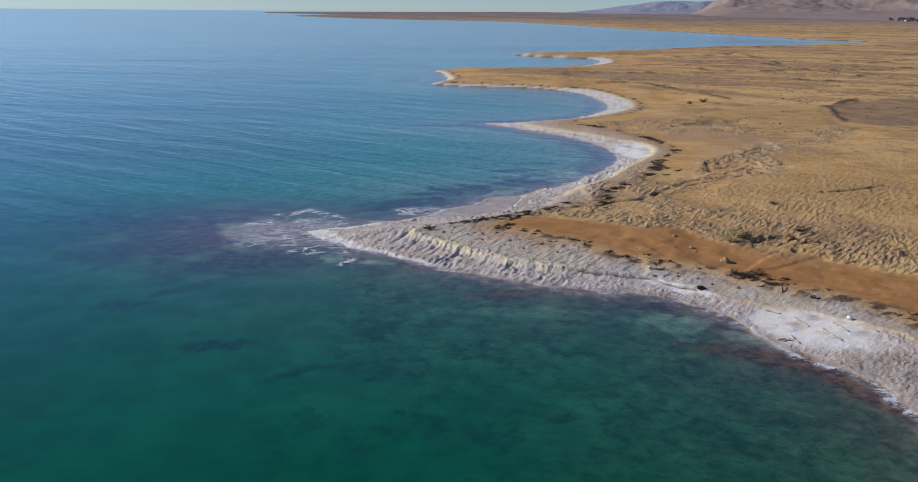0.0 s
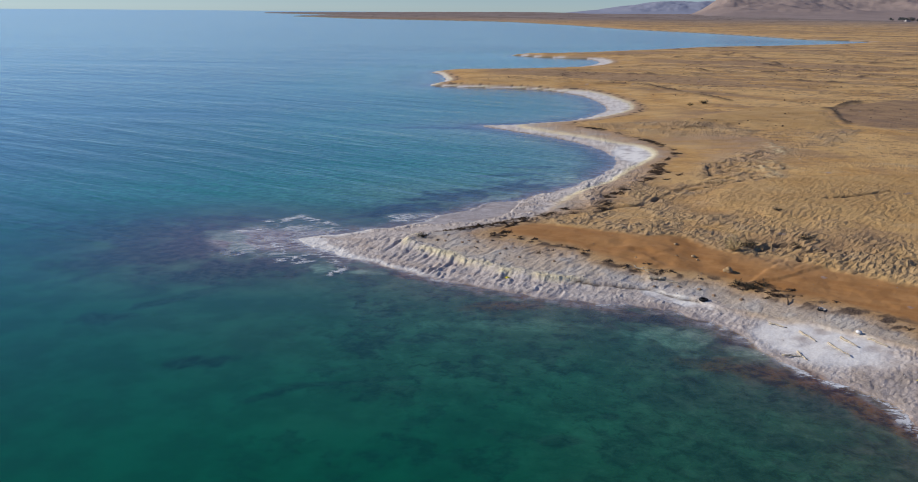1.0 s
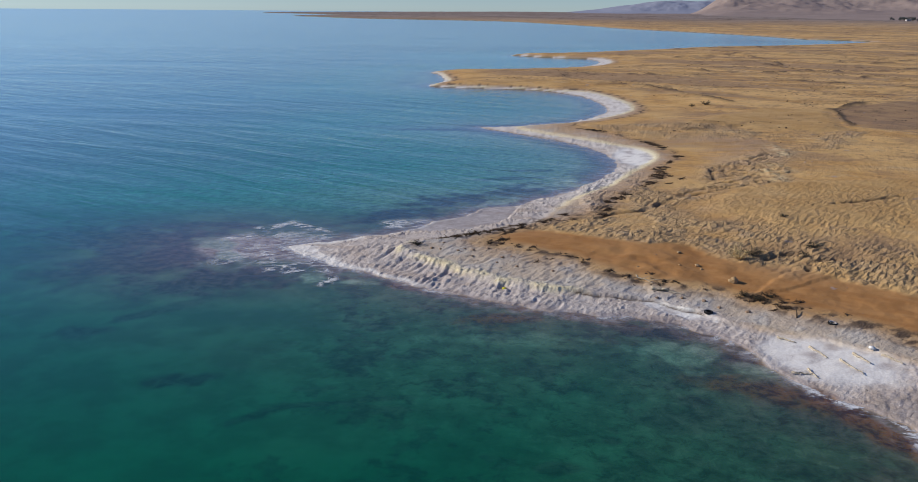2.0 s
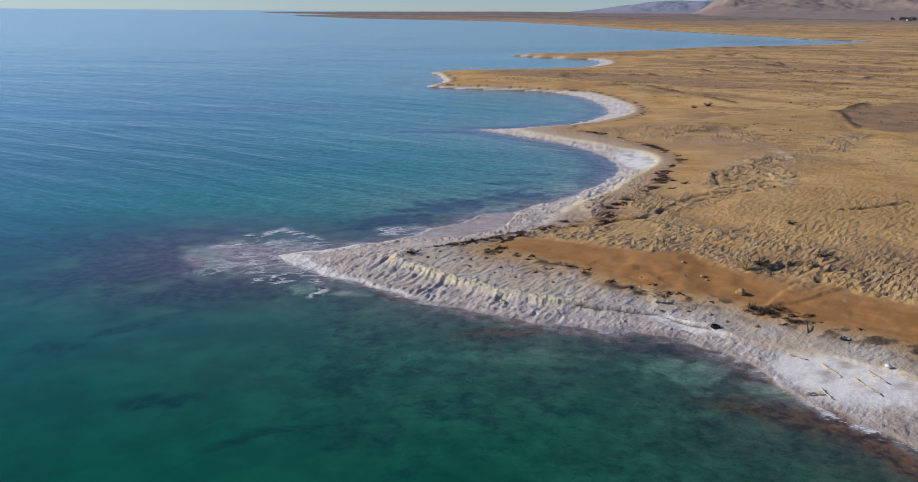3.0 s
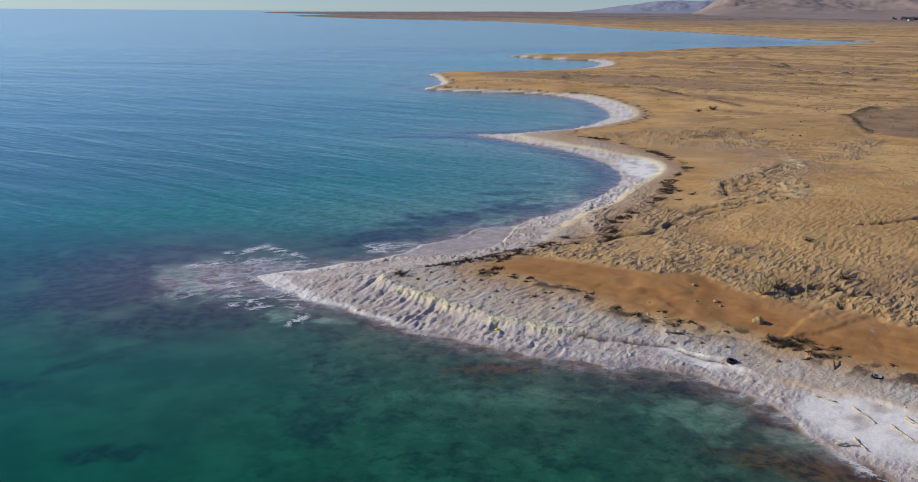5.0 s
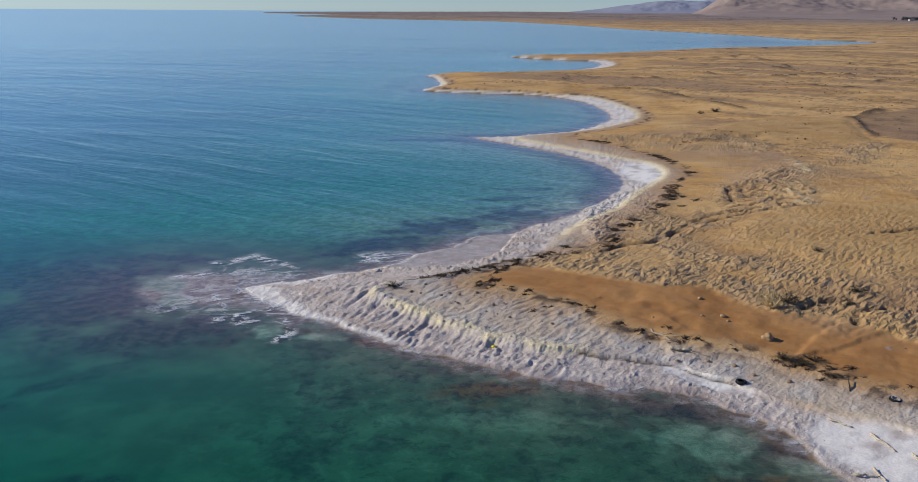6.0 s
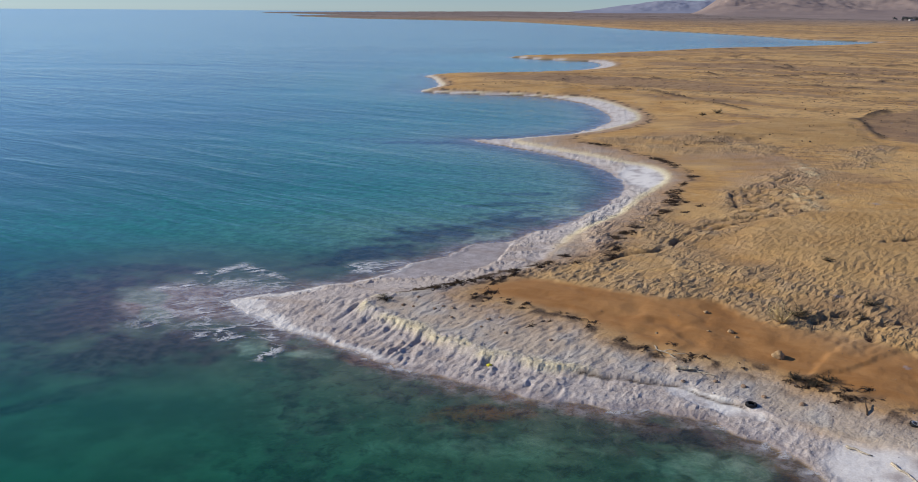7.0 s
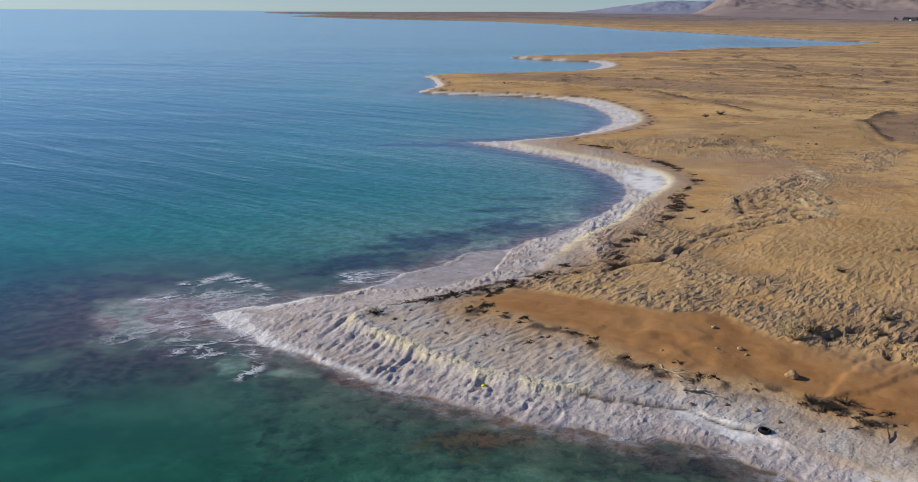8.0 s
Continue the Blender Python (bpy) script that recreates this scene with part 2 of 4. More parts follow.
def hill_material(name, low, high, shade):
    n = Nodes(name)
    a, b = n.noise(0.006, 6.0, 0.6), n.noise(0.03, 5.0, 0.6, n.coords(1, 1, 2.5))
    col = n.mix(n.span(a, 0.35, 0.65), low, high)
    col = n.mix(n.math("MULTIPLY", n.span(b, 0.5, 0.7), 0.4), col, shade)
    return n.principled(col, 0.95, n.bump(b, 0.25, 8.0), spec=0.1)


def mottled(name, dark, light, scale=8.0, rough=0.85, depth=0.01, spec=0.3):
    n = Nodes(name)
    a, b = n.noise(scale, 5.0, 0.6), n.noise(scale * 5, 4.0, 0.6)
    col = n.mix(n.span(a, 0.3, 0.7), dark, light)
    col = n.mix(n.math("MULTIPLY", n.span(b, 0.5, 0.75), 0.5), col, tuple(v * 0.55 for v in dark))
    return n.principled(col, rough, n.bump(b, 0.6, depth), spec=spec)


M_GROUND, M_WATER = ground_material(), water_material()
M_HILL = hill_material("bare_hill", (0.305, 0.235, 0.205), (0.345, 0.268, 0.230), (0.250, 0.198, 0.180))
# blue of the distant haze is put into these base colours
M_HAZED_RANGE = hill_material("hazed_range", (0.290, 0.310, 0.385), (0.305, 0.322, 0.392), (0.275, 0.295, 0.375))
M_RUBBER = mottled("old_rubber", (0.010, 0.010, 0.011), (0.030, 0.029, 0.028), 14.0, 0.7)
M_DRIFT = mottled("bleached_wood", (0.330, 0.270, 0.190), (0.620, 0.540, 0.400), 9.0)
M_TWIG = mottled("dead_twigs", (0.040, 0.026, 0.016), (0.125, 0.080, 0.045), 6.0)
M_STRAW = mottled("dry_straw", (0.450, 0.330, 0.150), (0.750, 0.580, 0.300), 9.0)
M_LEAF = mottled("dusty_leaves", (0.030, 0.032, 0.022), (0.075, 0.070, 0.045), 7.0)
# leaves of the far trees, lightened in colour to stand for haze
M_HAZED_LEAF = mottled("hazed_leaves", (0.070, 0.078, 0.078), (0.120, 0.125, 0.118), 0.8)
M_MUDROCK = mottled("mud_boulder", (0.330, 0.205, 0.095), (0.520, 0.360, 0.190), 5.0, 0.95, 0.03)
M_CLOD = mottled("mud_clod", (0.250, 0.165, 0.100), (0.420, 0.300, 0.200), 6.0, 0.95, 0.02)
M_STONE = mottled("grey_stone", (0.150, 0.125, 0.105), (0.340, 0.290, 0.240), 7.0, 0.9, 0.02)
M_SALT = mottled("salt_lump", (0.420, 0.375, 0.355), (0.740, 0.700, 0.660), 7.0, 0.85, 0.02)
M_YSALT = mottled("yellow_salt_lump", (0.480, 0.390, 0.220), (0.760, 0.670, 0.450), 6.0, 0.85, 0.02)
M_YELLOW = mottled("yellow_plastic", (0.620, 0.560, 0.020), (0.740, 0.680, 0.050), 5.0, 0.5)
M_WHITE = mottled("white_plastic", (0.660, 0.660, 0.640), (0.820, 0.820, 0.800), 5.0, 0.5)
M_WALL = mottled("plastered_wall", (0.400, 0.370, 0.340), (0.560, 0.530, 0.500), 0.6, 0.9)
M_PANE = mottled("dark_window", (0.020, 0.022, 0.026), (0.040, 0.042, 0.050), 0.6, 0.3)


# ---------------------------------------------------------------- noise and lines
def lattice(ix, iy, seed):
    h = (ix.astype(np.int64) * 374761393 + iy.astype(np.int64) * 668265263 + seed * 974711) & 0x7FFFFFFF
    h = ((h ^ (h >> 13)) * 1274126177) & 0x7FFFFFFF
    return ((h ^ (h >> 16)) & 0xFFFF) / 65535.0 * 2 * math.pi


def perlin(x, y, seed=0):
    """Gradient noise, about -0.7 to 0.7."""
    ix, iy = np.floor(x), np.floor(y)
    fx, fy = x - ix, y - iy
    u, v = fx * fx * fx * (fx * (fx * 6 - 15) + 10), fy * fy * fy * (fy * (fy * 6 - 15) + 10)
    out = 0.0
    for dx in (0, 1):
        for dy in (0, 1):
            a = lattice(ix + dx, iy + dy, seed)
            out = out + (np.cos(a) * (fx - dx) + np.sin(a) * (fy - dy)) * (u if dx else 1 - u) * (v if dy else 1 - v)
    return out


def fbm(x, y, size, octaves=4, seed=0, gain=0.5):
    total, amp = 0.0, 1.0
    for k in range(octaves):
        total = total + amp * perlin(x / size + 13.7 * k, y / size - 7.1 * k, seed + k)
        amp, size = amp * gain, size / 2.03
    return total


def ridged(x, y, size, octaves=3, seed=0):
    total, amp = 0.0, 1.0
    for k in range(octaves):
        total = total + amp * (1 - 2 * np.abs(perlin(x / size + 5.3 * k, y / size + 3.1 * k, seed + k)))
        amp, size = amp * 0.5, size / 2.1
    return total / 1.75


def billow(x, y, size, octaves=3, seed=0):
    """Rounded lumps with sharp creases, 0 to about 1."""
    total, amp = 0.0, 1.0
    for k in range(octaves):
        total = total + amp * np.abs(perlin(x / size + 9.3 * k, y / size + 4.7 * k, seed + k)) * 2
        amp, size = amp * 0.5, size / 2.1
    return total / 1.2


def lean(x, y, turn):
    c, s = math.cos(radians(turn)), math.sin(radians(turn))
    return x * c + y * s, -x * s + y * c


def step(v, a, b):
    t = np.clip((v - a) / (b - a), 0, 1)
    return t * t * (3 - 2 * t)


def curve_through(points, cuts=6):
    """A smooth line through the points (Catmull-Rom)."""
    p = np.array(points, float)
    p = np.vstack((2 * p[0] - p[1], p, 2 * p[-1] - p[-2]))
    t = np.linspace(0, 1, cuts, endpoint=False)[:, None]
    rows = []
    for a, b, c, d in zip(p[:-3], p[1:-2], p[2:-1], p[3:]):
        rows.append(0.5 * (2 * b + (c - a) * t + (2 * a - 5 * b + 4 * c - d) * t ** 2 + (3 * b - a - 3 * c + d) * t ** 3))
    return np.vstack((*rows, p[-2][None]))


def away(x, y, line):
    """Distance from each place to a line."""
    best = np.full(x.shape, 1e12)
    for (ax, ay), (bx, by) in zip(line[:-1], line[1:]):
        ex, ey = bx - ax, by - ay
        k = np.clip(((x - ax) * ex + (y - ay) * ey) / (ex * ex + ey * ey + 1e-12), 0, 1)
        np.minimum(best, (x - ax - k * ex) ** 2 + (y - ay - k * ey) ** 2, out=best)
    return np.sqrt(best)


def within(x, y, ring):
    """Signed distance to a closed ring, positive inside."""
    ring = np.vstack((ring, ring[:1]))
    best, odd = np.full(x.shape, 1e12), np.zeros(x.shape, bool)
    for (ax, ay), (bx, by) in zip(ring[:-1], ring[1:]):
        ex, ey = bx - ax, by - ay
        k = np.clip(((x - ax) * ex + (y - ay) * ey) / (ex * ex + ey * ey + 1e-12), 0, 1)
        np.minimum(best, (x - ax - k * ex) ** 2 + (y - ay - k * ey) ** 2, out=best)
        if ey:
            odd ^= ((ay > y) != (by > y)) & (x < ax + (y - ay) * ex / ey)
    return np.where(odd, 1, -1) * np.sqrt(best)


# ---------------------------------------------------------------- the plan: shore, salt ridge, edge of the soil
SHORE_NEAR = [
    (400, -4000), (150, -700), (60, -120), (32, -20), (23, 20), (20.5, 34), (19.6, 39.5), (19.2, 41.2), (18.9, 42.5), (18.0, 44.2), (16.9, 45.6), (15.6, 46.8),
    (14.8, 48.6), (14.0, 51.1), (13.3, 52.9), (11.7, 54.6), (10.5, 56.0), (8.2, 56.9), (5.8, 57.0), (2.9, 57.6), (0.5, 58.4), (-1.7, 59.6), (-4.2, 60.6),
    (-6.1, 61.9), (-8.3, 63.2), (-10.3, 64.7), (-12.1, 65.6), (-13.6, 66.7), (-15.4, 68.4), (-17.1, 69.7), (-18.7, 71.3), (-17.4, 72.4), (-15.4, 73.5),
    (-13.5, 75.1), (-11.3, 76.3), (-9.9, 77.7), (-8.8, 79.0), (-7.4, 81.2), (-5.4, 83.2), (-4.2, 85.2), (-3.2, 87.3), (-2.1, 88.3),
]
SHORE_BAYS = [
    (-0.9, 88.8), (0.4, 89.2), (1.8, 92.0), (4.3, 94.6), (6.6, 98.1), (7.9, 100.6), (11.5, 108.8), (12.9, 115.0), (12.2, 121.9), (10.7, 127.5), (8.0, 132.4), (5.2, 136.7),
    (0.4, 141.2), (-2.1, 144.1), (-6.6, 148.4), (-1.4, 149.9), (4.8, 154.4), (9.5, 157.6), (13.8, 165.0), (17.3, 176.4), (17.3, 188.1), (15.5, 200.3), (10.1, 212.5),
    (2.5, 219.2), (-6.8, 221.1), (-16.3, 223.4), (-23.3, 227.7), (-20.1, 241.6), (-23.0, 263.8), (-27.6, 278.4), (-18.1, 284.8), (-0.6, 290.4), (14, 303), (25, 320),
    (30, 340), (27, 360), (15, 366), (3, 376), (-4, 384), (4, 393),
]
SHORE_FAR = [
    (24, 408), (44, 433), (61, 449), (94, 489), (130, 512), (172, 546), (197, 570), (232, 614), (215, 636), (198, 654), (186, 727), (159, 819), (112, 934), (77, 1103),
    (47, 1210), (-36, 1435), (-189, 1551), (-307, 1650), (-438, 1877), (-505, 1990), (-440, 2250), (-640, 2650), (-880, 3050), (-760, 3600), (-500, 4600), (0, 6500),
]
SALT_EDGE = [
    (60, -60), (33, 20), (27, 38), (23.0, 47.6), (22.1, 49.2), (20.2, 50.8), (18.9, 52.1), (17.0, 53.3), (14.4, 54.9), (12.5, 56.7), (11.3, 57.8), (9.3, 59.3), (6.6, 59.9),
    (3.0, 60.6), (0.5, 61.5), (-1.7, 62.6), (-3.6, 64.2), (-5.2, 65.5), (-6.7, 66.7), (-8.0, 67.9), (-9.3, 69.2), (-8.6, 71.3), (-6.7, 72.7), (-4.9, 73.9), (-2.3, 76.0),
    (0.0, 77.9), (1.9, 79.8), (3.0, 82.6), (4.3, 86.6), (5.6, 90.4), (7.6, 94.5), (10.6, 99.4), (13.1, 106.6), (15.8, 112.4), (17.9, 117.5), (17.8, 122.6), (16.3, 126.2),
    (13.7, 129.4), (11.8, 132.3), (8.2, 136.5), (3.0, 142.0), (0, 147), (8, 153), (16, 165), (23, 180), (21, 196), (12, 216),
]
SOIL_EDGE = [
    (70, -50), (36, 25), (28, 43), (24.3, 50.6), (23.0, 53.6), (20.1, 56.0), (17.2, 58.0), (14.5, 60.6), (10.1, 62.5), (7.2, 64.0), (5.2, 66.6), (2.9, 68.7), (-0.5, 70.6),
    (-2.3, 72.4), (-1.3, 74.2), (-0.3, 75.3), (2.5, 77.7), (5.9, 81.2), (8.8, 84.9), (11.1, 91.8), (13.9, 97.4), (16.6, 103.8), (17.5, 109.5), (21.0, 118.1), (18.8, 129.6),
    (14.5, 138.6), (9, 144.5), (12, 152), (20, 163), (27, 180), (25, 198), (14, 222),
]
# dry channels: points along each
GULLIES = [curve_through(k, 5) for k in (
    [(7.4, 80.6), (9.1, 82.6), (11.8, 83.8), (14.2, 87.6), (16.3, 91.1), (18.9, 94.2), (20.7, 95.7), (22.6, 95.3), (25.0, 96.5)],
    [(12.6, 84.6), (14.9, 88.2), (17.4, 91.0), (19.6, 92.7), (21.4, 93.9), (23.2, 95.0), (24.7, 95.9), (26.0, 95.8), (27.7, 97.1)],
    [(23.2, 107.9), (24.8, 109.1), (26.8, 111.0), (28.5, 111.8), (29.9, 112.9), (31.5, 114.7)], [(29.1, 113.7), (30.5, 115.5), (32.2, 118.1)],
    [(23.0, 107.2), (22.4, 103.7), (21.8, 99.5)], [(25.9, 96.6), (26.8, 97.5), (28.0, 98.3)], [(24.3, 106.8), (23.9, 103.5), (24.6, 100.6)],
    [(29.5, 84.5), (33.0, 86.0), (37.0, 88.5)], [(21.0, 64.6), (21.8, 66.6), (24.0, 67.4)], [(18.9, 67.6), (20.6, 68.7), (22.2, 68.8)],
)]
# pale banks beside the wash; their sunlit look is put into the colour
SUNLIT_BANKS = [curve_through(k, 5) for k in ([(30.8, 109.5), (30.6, 106.2), (30.6, 103.5)], [(28.7, 105.2), (28.7, 102.7), (28.5, 99.7), (28.6, 98.0)], [(34.4, 124.0), (34.4, 121.1), (34.6, 118.9), (34.1, 115.1)])]
SPUR = curve_through([(-15.5, 71.0), (-18.0, 71.2), (-20.5, 71.2), (-23.0, 71.4)])
ring_shore = np.vstack((curve_through(SHORE_NEAR + SHORE_BAYS, 4), curve_through(SHORE_FAR, 4), [(7000, 6500), (7000, -4500)]))
ring_salt = np.vstack((curve_through(SALT_EDGE, 4), [(200, 500), (900, 500), (900, -60)]))
ring_soil = np.vstack((curve_through(SOIL_EDGE, 4), [(200, 500), (900, 500), (900, -50)]))

# patches on the sea bed: x, y, half length, half width, turn, amount
WEED = [
    (-26.6, 51.6, 1.9, 0.9, 20, 1.0), (-24.2, 54.8, 2.2, 0.7, 40, 0.8), (-21.6, 57.6, 2.6, 0.8, 45, 0.6), (-17.6, 45.3, 1.7, 0.8, 25, 1.0), (-12.4, 41.8, 1.5, 0.45, 45, 0.9), (-9.8, 43.1, 2.0, 0.35, 12, 0.9),
    (-6.6, 43.9, 2.2, 0.35, 12, 0.7), (8.0, 54.7, 3.4, 0.9, -18, 1.0), (12.6, 51.0, 1.2, 1.3, 20, 1.0), (4.6, 40.3, 0.55, 0.4, 0, 1.0), (2.6, 37.6, 1.1, 0.6, 0, 0.9),
    (-33.5, 73.5, 9.5, 5.0, -8, 1.0), (-21.5, 62.3, 6.0, 3.0, 25, 1.0), (-29.0, 66.5, 7.0, 4.2, 30, 1.0),
]
WEED_FAR = [
    (-27.0, 78.5, 4.0, 1.4, 0, 0.9), (-40.0, 67.0, 6.0, 3.0, 10, 0.6), (-12.0, 84.2, 5.0, 2.4, 42, 1.0), (-6.6, 92.0, 5.5, 2.6, 40, 0.95), (0.0, 98.0, 5.0, 2.4, 42, 0.9),
    (-1.0, 104.5, 4.5, 1.0, 15, 0.8), (1.5, 110.0, 3.5, 1.0, 0, 0.7), (11.0, 119.0, 1.6, 5.0, 0, 0.6), (-14.0, 146.0, 7.0, 1.4, 0, 0.9), (-21.0, 149.0, 8.0, 1.2, 0, 0.5),
    (-31.0, 246.0, 4.0, 20.0, 0, 0.5), (3.0, 33.0, 5.0, 1.6, 10, 0.6), (-5.9, 35.8, 1.3, 0.45, 10, 0.8), (10.0, 42.5, 4.0, 1.4, 10, 0.7), (15.0, 42.6, 2.4, 1.4, 15, 0.8),
]
RUST = [
    (-2.3, 55.9, 1.7, 0.95, -4, 1.0), (-0.3, 56.0, 1.5, 0.8, 0, 1.0), (-1.0, 54.7, 0.8, 0.5, 0, 0.6), (12.9, 46.6, 3.4, 1.1, -14, 1.0), (15.4, 45.0, 2.4, 1.1, -30, 1.0), (17.4, 42.2, 2.6, 0.9, -62, 1.0),
    (18.6, 39.6, 2.0, 0.7, -75, 0.8), (-13.5, 64.0, 1.4, 0.5, -15, 0.7), (-8.2, 62.0, 2.5, 0.45, -30, 0.7), (6.6, 55.6, 1.6, 0.3, -15, 0.6), (8.0, 52.6, 1.2, 0.4, 20, 0.5),
]
PALE = [
    (-24.9, 72.0, 1.5, 1.9, 30, 0.6), (-22.4, 68.4, 1.9, 0.8, -45, 0.6), (-14.8, 63.2, 1.0, 1.0, 20, 0.75), (-11.3, 62.7, 1.5, 0.5, -5, 0.5), (-0.5, 52.6, 4.5, 1.0, 5, 0.22),
    (9.7, 51.0, 2.5, 1.7, -32, 0.45), (13.2, 48.9, 1.6, 0.7, -40, 0.4), (4.8, 102.0, 4.0, 2.4, 60, 0.9), (-1.6, 90.6, 3.0, 1.2, 50, 0.8),
]


BANKS = [curve_through(k, 5) for k in (
    [(55.4, 164.0), (63.5, 175.4), (70.2, 181.0), (84, 190)], [(55.9, 162.0), (53.5, 152), (51.7, 143.9)], [(104, 293), (111, 302), (121, 315), (132, 329), (150, 345)],
    [(84, 240), (89, 243), (95, 250), (110, 252)], [(19, 224), (29.7, 221), (36.7, 200), (42, 182)], [(54, 276), (61, 238), (73, 229), (84, 221), (92, 213)],
    [(86, 391), (89, 347), (85, 298)], [(80, 310), (87, 274), (102, 243)], [(21.4, 159), (29.6, 161), (39, 168), (46, 174)], [(10.3, 140.3), (14.1, 135.7), (17.4, 128.9), (20.1, 121.5), (23.0, 119.0)],
    [(30, 250), (70, 262), (110, 280), (200, 310)], [(60, 350), (100, 372), (160, 380), (230, 395)], [(26, 140), (45, 139), (58, 133)], [(70, 420), (130, 462), (200, 480)],
)]
RING_FLAT = np.array([(-9.2, 77.2), (-6.6, 76.6), (-4.1, 77.5), (-2.5, 78.7), (-0.8, 81.1), (-0.2, 84.4), (0.3, 87.8), (-1.2, 90.0), (-6.0, 89.0), (-9.5, 82.0)])
RING_WASH = np.array([(22.6, 106.9), (25.3, 109.6), (29.7, 113.0), (31.6, 110.0), (31.0, 104.5), (29.2, 98.6), (25.8, 95.9), (22.3, 96.2), (20.8, 97.6)])
RING_DRY = np.array([(22.0, 133), (30.4, 133.6), (34.0, 129.5), (35.2, 121.5), (32.4, 110.4), (28.3, 109.8), (23.2, 108.3), (24.0, 116), (24.7, 120.4), (21.5, 126.3)])
RING_DUNE = np.array([(23.6, 145.1), (32.2, 154.5), (45.2, 169.6), (55.4, 166.2), (52.4, 148.8), (49.5, 139.2), (40.6, 137.3), (34.4, 142.7), (27.9, 142.2)])
RING_SWELL = np.array([(18.6, 86.9), (22.5, 94.0), (27.7, 96.5), (33.0, 97.4), (44, 99), (60, 102), (60, 80), (28.0, 77.8), (23.5, 78.2), (20.2, 80.1), (18.3, 82.2)])
RING_DARK = np.array([(56.2, 167.1), (65.6, 174.6), (75.7, 184.0), (110, 190), (100, 150), (57.3, 138.4), (53.5, 143.0), (52.6, 148), (53.6, 155.5)])
RING_CLODDY = np.array([(42.6, 132.4), (47.8, 136.7), (51.5, 136.7), (47.3, 128.2), (41.5, 121.8)])
RING_STONY = np.array([(10, 146), (15.2, 148.3), (23.9, 147), (33, 143), (36, 136), (33.2, 130.1), (21.9, 131.5), (17, 135)])
RING_BANK = np.array([(15.4, 59.4), (17.0, 60.1), (18.8, 61.0), (20.7, 62.3), (22.0, 63.3), (24.0, 64.0), (29.0, 62.0), (29.0, 66.5), (22.0, 66.5), (18.0, 63.0)])


def patches(x, y, rows, seed, soft=0.45):
    total = np.zeros(x.shape)
    wob = fbm(x, y, 2.2, 4, seed) * 0.9
    for px, py, a, b, turn, amount in rows:
        c, s = math.cos(radians(turn)), math.sin(radians(turn))
        u, v = ((x - px) * c + (y - py) * s) / a, (-(x - px) * s + (y - py) * c) / b
        total = np.maximum(total, amount * step(-np.sqrt(u * u + v * v) + wob, -1 - soft, -1 + soft))
    return total


def zone(x, y, ring, rag, seed, soft=1.0):
    """1 inside a ring, 0 outside, with a ragged edge."""
    out = np.zeros(x.shape)
    (x0, y0), (x1, y1) = ring.min(axis=0) - 3, ring.max(axis=0) + 3
    box = (x > x0) & (x < x1) & (y > y0) & (y < y1)
    if box.any():
        out[box] = step(within(x[box], y[box], ring) + rag * fbm(x[box], y[box], rag * 3 + 1, 4, seed, 0.6), -soft, soft)
    return out


def nearest(x, y, lines, x0, x1, y0, y1):
    """Distance to the nearest of some lines, within a stretch of the plan."""
    out = np.full(x.shape, 900.0)
    box = (x > x0) & (x < x1) & (y > y0) & (y < y1)
    if box.any():
        for one in lines:
            out[box] = np.minimum(out[box], away(x[box], y[box], one))
    return out


def lines_of(x, y):
    """Signed distances to shore, salt edge and soil edge, and distances to the spur, channels and pale banks."""
    near = (y > -70) & (y < 420) & (np.abs(x) < 260)
    s = within(x, y, ring_shore)
    broad = 1.3 + 3.4 * step(x - 0.09 * (y - 180), 2, 15) + 0.9 * perlin(x / 14, y / 14, 3)
    b, q, spur = s - broad, s - broad - 2.2, np.full(x.shape, 900.0)
    xn, yn = x[near], y[near]
    w = step(yn, 150, 185)
    b[near] = within(xn, yn, ring_salt) * (1 - w) + b[near] * w
    q[near] = within(xn, yn, ring_soil) * (1 - w) + q[near] * w
    spur[near] = away(xn, yn, SPUR)
    ga, gb = nearest(x, y, GULLIES, 0, 45, 60, 125), nearest(x, y, SUNLIT_BANKS, 20, 45, 90, 132)
    return s, b, q, spur, ga, gb


